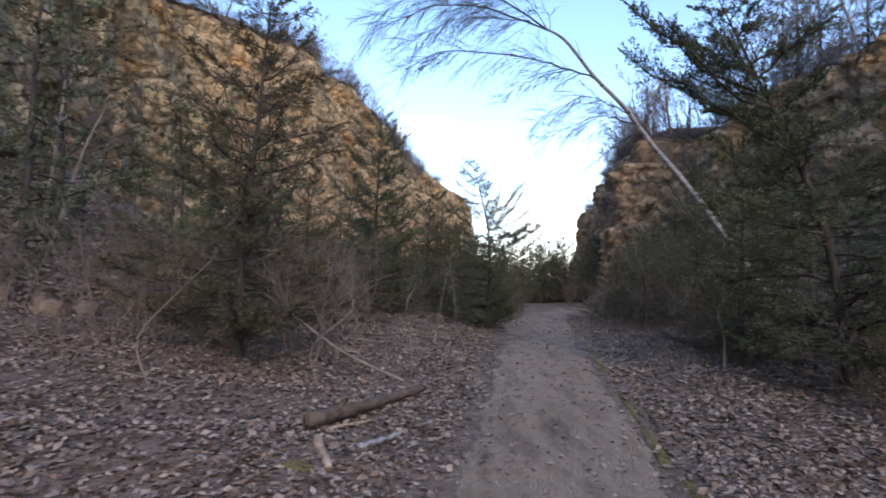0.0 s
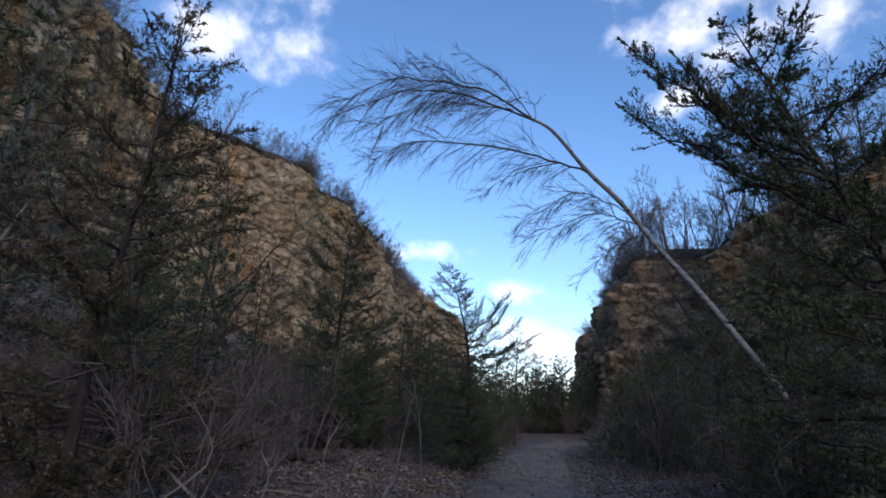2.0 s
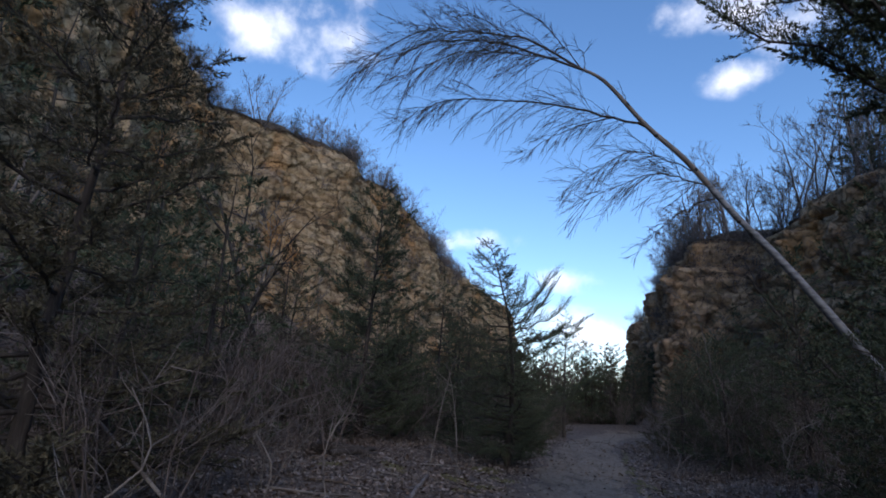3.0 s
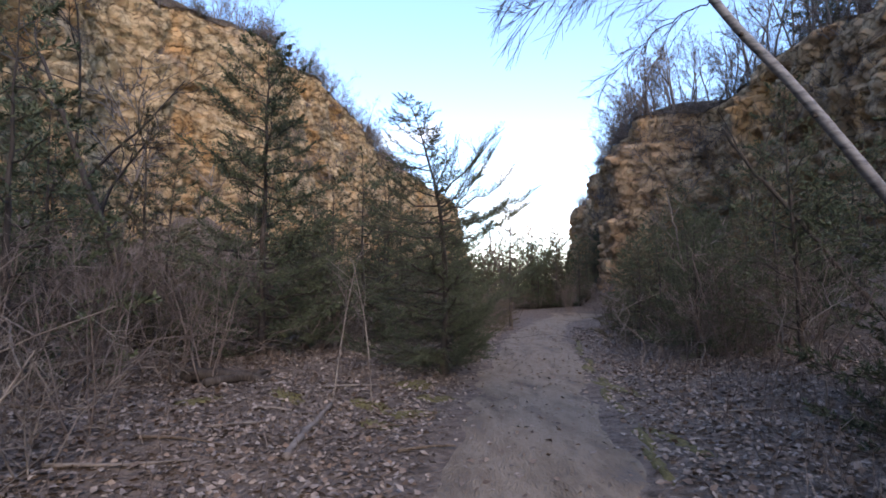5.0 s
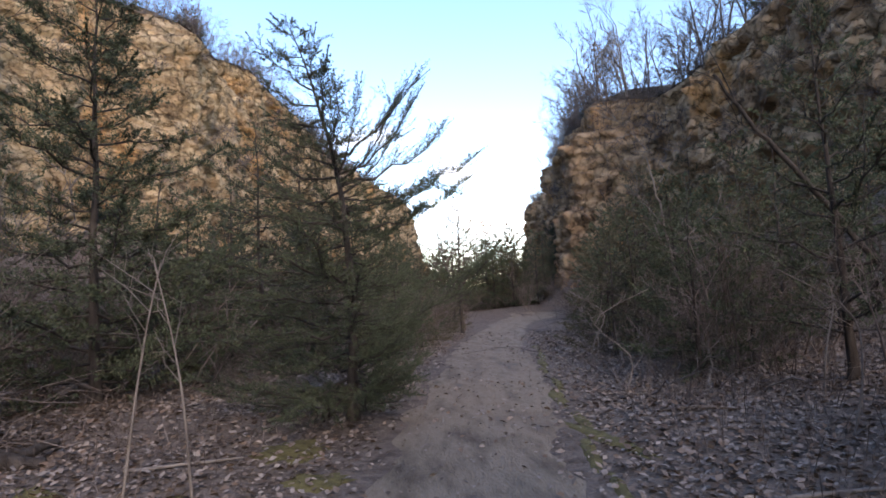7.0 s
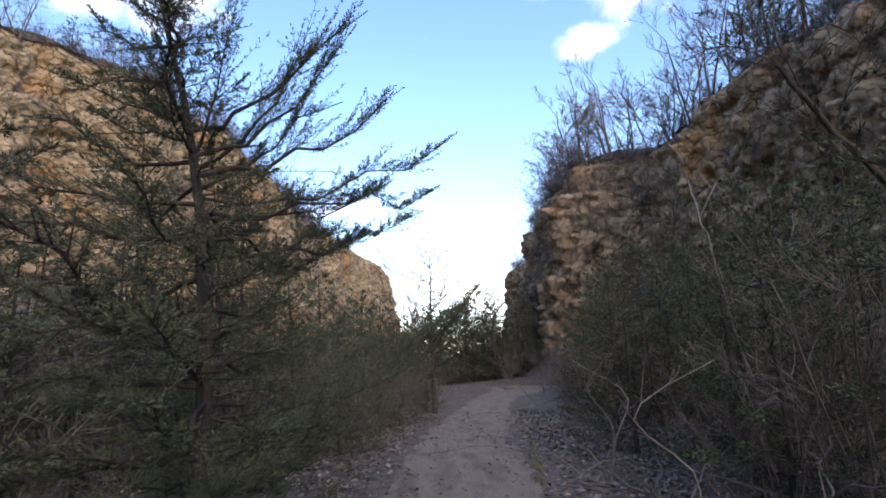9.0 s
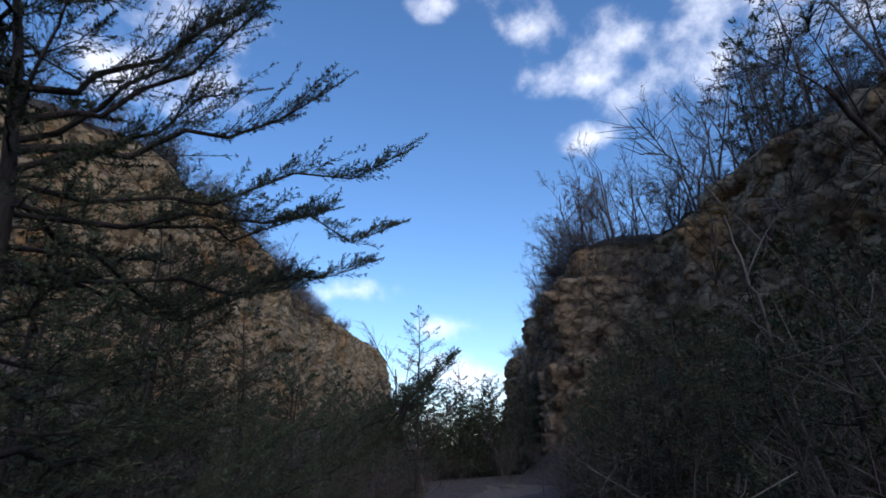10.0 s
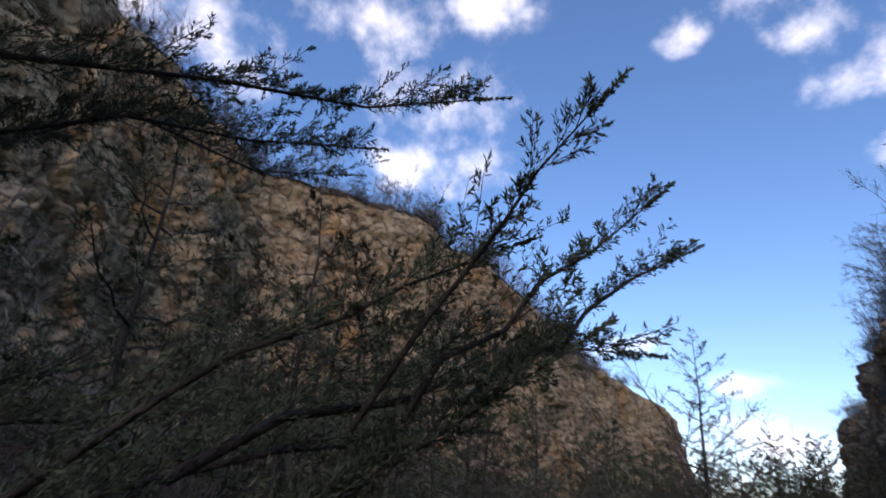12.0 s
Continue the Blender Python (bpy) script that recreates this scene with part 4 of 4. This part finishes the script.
def plume(b, tw, pts, rs, r, n, long, rise):
    """A birch limb through a few points, feathered with fine twigs that trail along it."""
    line = smooth_line(pts, 18)
    line[1:-1] += rs.randn(16, 3) * 0.012
    b.tube(line, r * np.linspace(1, 0.2, 18), 5)
    for i in range(int(n * 1.35)):
        u = 0.1 + 0.9 * (i + rs.rand()) / (n * 1.35)
        j = min(16, int(u * 17))
        a = np.array([np.interp(u * 17, np.arange(18), line[:, c]) for c in range(3)])
        along = unit(line[j + 1] - line[j])
        flip = rs.choice([-1, -1, 1]) if u < 0.8 else rs.choice([-1, 1])
        d = unit(along * 0.85 + np.array([0, rs.randn() * 0.45, flip * rs.uniform(0.2, 0.8) + rise]))
        ln = rs.uniform(0.35, 1.15) * long * (1.1 - 0.45 * u)
        k1 = a + d * ln * 0.4
        k2 = k1 + unit(d + along * 0.2 + np.array([0, 0, -0.22])) * ln * 0.35
        end = k2 + unit(d + np.array([0, 0, -0.8])) * ln * 0.3
        tw.tube(np.array([a, k1, k2, end]), [max(0.005, r * 0.24), 0.0042, 0.0034, 0.0026], 3)
        w = rs.uniform(0.2, 1, (6, 1))
        st = np.where(w < 0.5, a + (k1 - a) * w * 2, k1 + (k2 - k1) * (w * 2 - 1))
        tw.twigs(st, st + unit(d + rs.randn(6, 3) * 0.4 + np.array([0, 0, -0.2])) * rs.uniform(0.12, 0.42, (6, 1)) * long, 0.0032, 0.0024)


birch = new("leaning_birch")
rs = np.random.RandomState(9)
BY = 13.3
bz = gz(8.3, BY)
line = smooth_line([(8.3, BY, bz - 0.2), (7.5, BY, 1.75), (6.35, BY, 3.3), (5.55, BY, 4.3), (4.96, BY, 4.95), (4.2, BY, 5.92), (3.48, BY, 6.63), (2.78, BY, 7.48), (2.33, BY, 7.75)], 36)
girth = np.interp(np.linspace(0, 1, 36), [0, 0.25, 0.5, 0.8, 1], [0.088, 0.07, 0.057, 0.04, 0.027])
b = Builder()
b.tube(line[:21], girth[:21], 10)
trunk = piece("trunk", b, BIRCH, birch, "pale peeling birch trunk", smooth=True)
b = Builder()
b.tube(line[20:], girth[20:], 10)
piece("upper_trunk", b, TWIG, birch, "dark grey smooth upper trunk", smooth=True)
kb = np.random.RandomState(10)
for i in (11, 14, 17, 21, 25, 28):        # dark branch scars
    b = Builder()
    d = unit(np.array([-0.5, kb.uniform(-0.6, -0.1), kb.uniform(-0.4, 0.9)]))
    b.tube(np.array([line[i], line[i] + d * 0.085, line[i] + d * 0.1]), [0.04, 0.03, 0.004], 7)
    piece("branch_scar", b, BARK, trunk)
BIRCH_LIMBS = [([(2.33, 0, 7.75), (1.41, 0.1, 8.4), (0.77, 0.15, 8.57), (-0.06, 0.2, 8.7), (-0.79, 0.2, 8.68), (-1.91, 0.2, 7.99)], 0.026, 62, 1.35, 0.05),
         ([(2.4, 0, 7.72), (1.06, -0.2, 8.07), (0.34, -0.3, 8.13), (-0.56, -0.35, 8.02), (-1.93, -0.4, 7.29)], 0.026, 62, 1.3, -0.08),
         ([(3.48, 0, 6.6), (2.87, 0.15, 6.86), (1.98, 0.3, 7.14), (0.38, 0.5, 7.35), (-0.33, 0.55, 7.29), (-1.09, 0.6, 6.85)], 0.026, 62, 1.35, -0.1),
         ([(2.95, 0.1, 6.83), (2.34, 0.3, 6.73), (1.74, 0.4, 6.46), (1.23, 0.4, 6.05)], 0.012, 16, 0.75, -0.1),
         ([(1.9, -0.1, 7.9), (0.9, -0.5, 7.75), (0.0, -0.8, 7.5), (-0.9, -0.9, 6.9)], 0.014, 40, 1.2, -0.1),
         ([(4.48, 0, 5.5), (4.06, -0.1, 5.58), (3.55, -0.2, 5.6), (2.95, -0.25, 5.34), (2.2, -0.3, 4.94)], 0.016, 34, 1.05, -0.05),
         ([(4.3, 0, 5.75), (3.73, 0.2, 6.11), (3.21, 0.3, 6.22), (2.7, 0.35, 5.86), (2.19, 0.4, 5.56)], 0.013, 32, 1.0, -0.05),
         ([(4.65, 0, 5.3), (4.3, 0.3, 5.2), (3.87, 0.4, 4.85), (3.36, 0.5, 4.32)], 0.011, 12, 0.6, -0.05),
         ([(2.3, 0, 7.8), (1.85, 0.1, 8.5), (1.48, 0.15, 8.95), (0.63, 0.2, 9.5)], 0.012, 16, 0.6, 0.1),
         ([(2.4, 0, 7.75), (2.35, 0.1, 8.2), (1.95, 0.15, 8.45)], 0.009, 6, 0.5, 0.1),
         ([(0.95, 0.1, 8.52), (0.4, 0.2, 8.95), (-0.39, 0.3, 9.35)], 0.01, 12, 0.6, 0.1),
         ([(3.15, 0, 7.05), (3.1, 0.05, 7.3), (2.95, 0.1, 7.5)], 0.009, 2, 0.3, 0.1)]
for pts, r, n, long, rise in BIRCH_LIMBS:
    b, tw = Builder(), Builder()
    plume(b, tw, [(x, BY + dy, z) for x, dy, z in pts], rs, r, n, long, rise)
    arm = piece("limb", b, BARK, birch, "dark drooping birch limb")
    tagged(piece("twigwork", tw, BARK, arm), kind="stuff")
tagged(birch, "pale birch arching over the path with drooping bare twigs", "tree")

snag = new("dead_birch")
b = Builder()
line = smooth_line([(6.75, 18.3, gz(6.75, 18.3) - 0.1), (6.62, 18.3, 0.9), (6.42, 18.3, 1.9), (6.26, 18.3, 2.9), (6.19, 18.3, 3.3), (6.08, 18.3, 3.75)], 18) + rs.randn(18, 3) * 0.014
b.tube(line, np.linspace(0.026, 0.010, 18), 8)
piece("trunk", b, TWIG, snag, smooth=True)
for z, dx, dz in [(2.2, 0.6, 0.5), (2.6, -0.45, 0.5), (3.2, 0.4, 0.6), (3.9, -0.4, 0.5)]:
    b = Builder()
    x = float(np.interp(z, line[:, 2], line[:, 0]))
    tw = Builder()
    fine_branch(b, tw, np.array([x, 18.3, z]), np.array([x + dx, 18.3 + rs.uniform(-0.3, 0.3), z + dz]), rs, 0.009, 0.05, 3, 0.0, 0.4)
    arm = piece("limb", b, TWIG, snag)
    tagged(piece("twigwork", tw, TWIG, arm), kind="stuff")
tagged(snag, "thin pale dead birch standing in the thicket", "tree")

leaner = new("leaning_dead_tree")
b = Builder()
line = smooth_line([(10.6, 18.0, gz(10.6, 18.0) - 0.1), (9.4, 18.0, 2.2), (8.3, 18.0, 3.55), (7.6, 18.0, 4.35), (7.15, 18.0, 5.0)], 16) + rs.randn(16, 3) * 0.015
b.tube(line, np.linspace(0.06, 0.025, 16), 8)
piece("trunk", b, BARK, leaner, smooth=True)
for i, (dx, dz) in enumerate([(-0.7, 0.5), (0.2, 0.9), (-0.6, 0.9), (-0.8, 0.1)]):
    b, tw = Builder(), Builder()
    p = line[8 + 2 * i]
    fine_branch(b, tw, p, p + np.array([dx, rs.uniform(-0.4, 0.4), dz]), rs, 0.014, 0.05, 3, 0.0, 0.5)
    arm = piece("limb", b, BARK, leaner)
    tagged(piece("twigwork", tw, BARK, arm), kind="stuff")
tagged(leaner, "dark leafless dead tree leaning out of the thicket", "tree")

# ---- fallen wood and saplings ----
log("fallen_log", [(-1.12, 5.0, 0.09), (-0.72, 6.0, 0.1), (-0.2, 7.4, 0.09)], 0.07, 0.045, LOGWOOD, "brown barkless fallen log lying on leaves", "log", 1)
log("fallen_branch", [(-0.98, 5.05, 0.02), (-0.65, 5.7, 0.02)], 0.02, 0.012, DEADWOOD, "thin pale stick beside the log", "stick", 2, knots=False)
log("fallen_limb", [(-0.12, 11.71, 0.03), (-0.1, 12.18, 0.03), (-0.12, 12.64, 0.03), (-0.07, 13.66, 0.03)], 0.042, 0.028, TWIG, "long bent grey fallen limb", "log", 3, n=16)
log("wood_shard", [(-0.62, 4.75, 0.02), (-0.3, 5.45, 0.03)], 0.04, 0.014, BIRCH, "pale splintered shard of wood on the leaves", "stick", 4, knots=False)
log("wood_shard", [(-0.96, 4.65, 0.02), (-0.76, 4.15, 0.02)], 0.04, 0.03, DEADWOOD, "short brown broken stick", "stick", 5, knots=False)
log("bent_pole", [(-0.5, 8.2, 0.03), (-1.4, 8.5, 0.3), (-2.3, 8.8, 0.7), (-3.0, 9.0, 0.95), (-3.8, 9.2, 1.0)], 0.022, 0.012, TWIG, "thin bent dead pole resting against the brush", "stick", 6, n=20)
STICKS = [((-1.07, 12.4), (-0.58, 12.85)), ((0.46, 12.73), (0.86, 12.9)), ((-0.88, 13.37), (-0.47, 13.36)), ((0.86, 11.95), (1.4, 12.07)), ((-3.8, 6.8), (-2.9, 6.35)), ((0.1, 9.8), (0.32, 9.0)), ((-1.9, 11.2), (-0.9, 11.6)),
          ((-1.6, 12.0), (-0.7, 11.9)), ((2.5, 5.9), (2.6, 5.5)), ((2.4, 6.4), (2.55, 6.2)), ((-2.2, 10.5), (-1.2, 10.0)), ((4.4, 9.6), (5.3, 10.3)), ((4.3, 13.2), (5.2, 12.9)), ((4.6, 15.4), (5.4, 15.1)), ((-0.4, 14.6), (0.5, 14.9)), ((-3.2, 12.6), (-2.1, 13.0))]
for i, (p, q) in enumerate(STICKS):
    log("stick", [(*p, 0.02), ((p[0] + q[0]) / 2 + 0.03, (p[1] + q[1]) / 2, 0.035), (*q, 0.02)], 0.02, 0.010, [TWIG, LOGWOOD][i % 2], "short weathered stick lying on fallen leaves", "stick", 20 + i, n=8, sides=6, knots=False)["group"] = "sticks on the ground"


def sapling(x, y, pts, seed, label):
    r = np.random.RandomState(seed)
    root = new("sapling")
    b = Builder()
    line = smooth_line([(x, y, gz(x, y) - 0.05)] + [(x + dx, y + dy, gz(x, y) + z) for dx, dy, z in pts], 12)
    b.tube(line, np.linspace(0.012, 0.004, 12), 6)
    piece("stem", b, TWIG, root, smooth=True)
    for i in range(6):
        p = line[5 + i]
        b = Builder()
        e = p + unit(np.array([r.randn() * 0.8, r.randn() * 0.8, 1.0])) * r.uniform(0.2, 0.5)
        b.tube(np.array([p, (p + e) / 2 + r.randn(3) * 0.02, e]), [0.005, 0.004, 0.002], 3)
        for k in range(3):
            f = p + (e - p) * r.uniform(0.3, 0.9)
            b.tube(np.array([f, f + unit(r.randn(3) + np.array([0, 0, 1])) * 0.15]), [0.003, 0.0015], 3)
        piece("twig", b, TWIG, root)
    tagged(root, label, "sapling", "pale saplings")


sapling(-0.1, 13.9, [(0.1, 0, 0.7), (0.2, 0, 1.3), (0.3, 0, 1.75)], 1, "thin pale leafless sapling leaning over")
sapling(0.4, 13.9, [(-0.05, 0, 0.7), (-0.12, 0, 1.2), (-0.25, 0, 1.8)], 2, "thin pale leafless sapling leaning over")
for i, (x, y) in enumerate([(-1.4, 6.9), (-0.4, 8.7), (5.0, 12.2), (5.6, 14.0), (6.4, 15.3), (4.9, 17.0), (5.2, 19.2), (5.9, 20.8), (4.5, 9.0), (-1.6, 10.2), (6.2, 13.0), (-3.2, 6.4)]):
    sapling(x, y, [(rng.uniform(-0.2, 0.2), 0, 0.5), (rng.uniform(-0.4, 0.4), 0.1, 1.0), (rng.uniform(-0.7, 0.7), 0.2, 1.4)], 40 + i, "thin leafless sapling beside the path")


def brush_pile(cx, cy, rx, ry, n, seed, label):
    r = np.random.RandomState(seed)
    root = new("brush_pile")
    for i in range(n):
        x, y = cx + r.uniform(-rx, rx), cy + r.uniform(-ry, ry)
        a, ln = r.uniform(0, 6.28), r.uniform(0.8, 2.2)
        z = gz(x, y)
        p = np.array([x, y, z])
        q = p + np.array([math.cos(a) * ln, math.sin(a) * ln, r.uniform(0.1, 0.8)])
        q[2] = max(q[2], gz(q[0], q[1]) + 0.03)
        pts = curve_to(p, q, r.uniform(0.0, 0.25), 7, r, 0.03)
        b = Builder()
        rr = r.uniform(0.005, 0.014)
        b.tube(pts, rr * np.linspace(1, 0.3, 7), 5)
        for k in range(4):
            s = pts[r.randint(2, 7)]
            b.tube(np.array([s, s + unit(r.randn(3) + (q - p) / ln) * r.uniform(0.2, 0.5)]), [rr * 0.4, 0.002], 3)
        piece("branch", b, [TWIG, BRUSH, BRUSH][i % 3], root)
    tagged(root, label, "brush pile")


brush_pile(-4.4, 14.8, 1.6, 1.8, 46, 1, "tangled heap of dead grey branches on the slope")
brush_pile(-2.6, 15.4, 0.9, 0.8, 18, 2, "low tangle of dead branches at the cedar's foot")
brush_pile(6.2, 11.6, 0.9, 1.4, 26, 3, "dead branches tangled beside the leaf bank")
brush_pile(5.6, 17.6, 0.7, 1.8, 22, 4, "bare branches leaning from the thicket edge")


# ---- rocks and stumps ----
def rock(x, y, size, seed, label, group="talus rocks", squash=0.7, mat=None):
    r = np.random.RandomState(seed)
    bm = bmesh.new()
    bmesh.ops.create_icosphere(bm, subdivisions=2, radius=1)
    planes = [(Vector(unit(r.randn(3))), r.uniform(0.55, 0.85)) for _ in range(9)]
    for v in bm.verts:
        for n, d in planes:
            k = v.co.dot(n) - d
            if k > 0:
                v.co -= n * k
        v.co += Vector(r.randn(3)) * 0.012
        v.co = Vector((v.co.x * size, v.co.y * size * 0.8, v.co.z * size * squash))
    me = bpy.data.meshes.new("rock")
    bm.to_mesh(me)
    bm.free()
    me.materials.append(mat or STONE)
    ob = new("rock", me)
    ob.matrix_world = pose(x, y, gz(x, y) + size * squash * 0.25, r.uniform(-15, 15), r.uniform(-15, 15), r.uniform(0, 360))
    return tagged(ob, label, "rock", group)


for i in range(46):
    x, y = rng.uniform(-15, -7), rng.uniform(9, 34)
    rock(x, y, rng.uniform(0.12, 0.42), 100 + i, "weathered sandstone block fallen onto the talus")
for i in range(16):
    x, y = rng.uniform(9, 16), rng.uniform(10, 36)
    rock(x, y, rng.uniform(0.15, 0.45), 160 + i, "rust-coloured sandstone block below the cliff")
log("rotten_log", [(-2.4, 14.9, 0.1), (-1.8, 14.7, 0.14), (-1.15, 14.85, 0.03)], 0.1, 0.06, BARK, "dark rotten log half sunk in leaves", "log", 301)
log("rotten_log", [(-1.95, 14.45, 0.06), (-1.5, 14.75, 0.1), (-1.3, 15.3, 0.12)], 0.07, 0.04, BARK, "short dark rotten log lying across another", "log", 303)
rock(3.9, 42.5, 0.5, 302, "low dark stump at the path's bend", "", 0.9, BARK)["category"] = "stump"


# ---- moss, leaves and stalks on the ground ----
def moss(x, y, rx, ry, turn, seed):
    th = np.linspace(0, 2 * math.pi, 33)[:-1]
    b = Builder()
    edge = 1 + 0.5 * (np.random.RandomState(seed).rand(32) - 0.5)
    rings = []
    for k in np.linspace(0.02, 1, 9):
        dx, dy = np.cos(th) * rx * k * edge, np.sin(th) * ry * k * edge
        c, s = math.cos(turn), math.sin(turn)
        X, Y = x + c * dx - s * dy, y + s * dx + c * dy
        rings.append(np.stack([X, Y, ground(X, Y) + 0.022 * (1 - k ** 3) - 0.012 * k + 0.006], 1))
    V = np.concatenate(rings)
    i = np.arange(8)[:, None] * 32
    j = np.arange(32)[None]
    b.add(V, np.stack([i + j, i + (j + 1) % 32, i + 32 + (j + 1) % 32, i + 32 + j], -1).reshape(-1, 4))
    tagged(piece("moss_patch", b, MOSS, smooth=True), "yellow-green moss cushion among fallen leaves", "moss", "moss beside the path")


for i, (x, y, rx, ry) in enumerate([(0.93, 13.5, 0.35, 0.2), (0.4, 13.8, 0.4, 0.2), (0.9, 15.2, 0.45, 0.3), (0.55, 13.0, 0.3, 0.2), (2.55, 6.7, 0.08, 0.3), (-0.95, 4.1, 0.15, 0.1), (-0.7, 14.0, 0.4, 0.2), (3.55, 12.2, 0.1, 0.7),
                                        (3.9, 15.0, 0.12, 0.8), (1.2, 14.4, 0.3, 0.25), (-1.7, 13.6, 0.3, 0.2)]):
    moss(x, y, rx, ry, 0.15 if ry > rx else rng.uniform(0, 3), 60 + i)
edge_rng = np.random.RandomState(91)
y = 3.2
while y < 24:
    ry = edge_rng.uniform(0.25, 0.75)
    moss(path_x(y) + np.interp(y, PATH_Y, PATH_W) / 2 + edge_rng.uniform(-0.02, 0.14), y, edge_rng.uniform(0.05, 0.11), ry, -0.16 + edge_rng.uniform(-0.06, 0.06), int(90 + y * 10))
    y += ry + edge_rng.uniform(0.2, 1.1)


def scatter(name, n, area, keep_off, size, mat, label, category, seed, upright=0.0, on_path=0.05):
    """Loose small things lying on, or standing out of, the ground, all in one mesh."""
    r = np.random.RandomState(seed)
    x0, x1, y0, y1 = area
    k = int(n * 1.6)
    x, y = r.uniform(x0, x1, k), y0 + (y1 - y0) * r.rand(k) ** 1.35
    d = np.abs(x - path_x(y)) / (np.interp(y, PATH_Y, PATH_W) / 2)
    clump = vnoise(x, y, 0.7, seed + 1) * 0.7 + vnoise(x, y, 2.3, seed + 2) * 0.5
    ok = (r.rand(k) < np.clip(smooth01(d, keep_off + 0.1, keep_off + 0.75), on_path, 1)) & (r.rand(k) < 0.25 + clump)
    x, y = x[ok][:n], y[ok][:n]
    k = len(x)
    z = ground(x, y)
    a = r.uniform(0, 6.28, k)
    if upright:
        d3 = unit(np.stack([r.randn(k) * 0.25, r.randn(k) * 0.25, np.ones(k)], 1))
        nr = r.randn(k, 3)
        ln = r.uniform(0.4, 1.3, k) * size
        wd = np.full(k, 0.008)
    else:
        d3 = unit(np.stack([np.cos(a), np.sin(a), r.randn(k) * 0.28], 1))
        nr = np.stack([r.randn(k) * 0.45, r.randn(k) * 0.45, np.ones(k)], 1)
        ln = r.uniform(0.4, 1.0, k) ** 1.3 * 1.75 * size
        wd = ln * r.uniform(0.45, 0.75, k)
        z = z + 0.004 + r.rand(k) * 0.028
    b = Builder()
    b.blades(np.stack([x, y, z], 1), d3, ln, wd, nr)
    tagged(piece(name, b, mat), label, category, kind="stuff")


scatter("leaf_litter", 190000, (-9, 10, 2.0, 30), 0.72, 0.056, LITTER, "curled dry brown and grey fallen leaves", "leaves", 70)
scatter("path_leaf_litter", 8000, (-2, 6, 1.5, 30), 0.0, 0.046, LITTER, "sparse leaf scraps trodden into the path", "leaves", 75, on_path=1.0)
scatter("dry_stalks", 3600, (3.4, 9.5, 9, 30), 1.35, 0.34, BRUSH, "thin dry brown weed stalks beside the path", "weeds", 80, upright=1.0, on_path=0.0)
scatter("dry_stalks", 3200, (-7, 2.5, 9, 30), 1.5, 0.3, BRUSH, "thin dry brown weed stalks among leaves", "weeds", 85, upright=1.0, on_path=0.0)
scatter("slope_leaf_litter", 34000, (-17, -7.5, 5, 38), 0.9, 0.15, LITTER, "dry fallen leaves blanketing the talus slope", "leaves", 90)
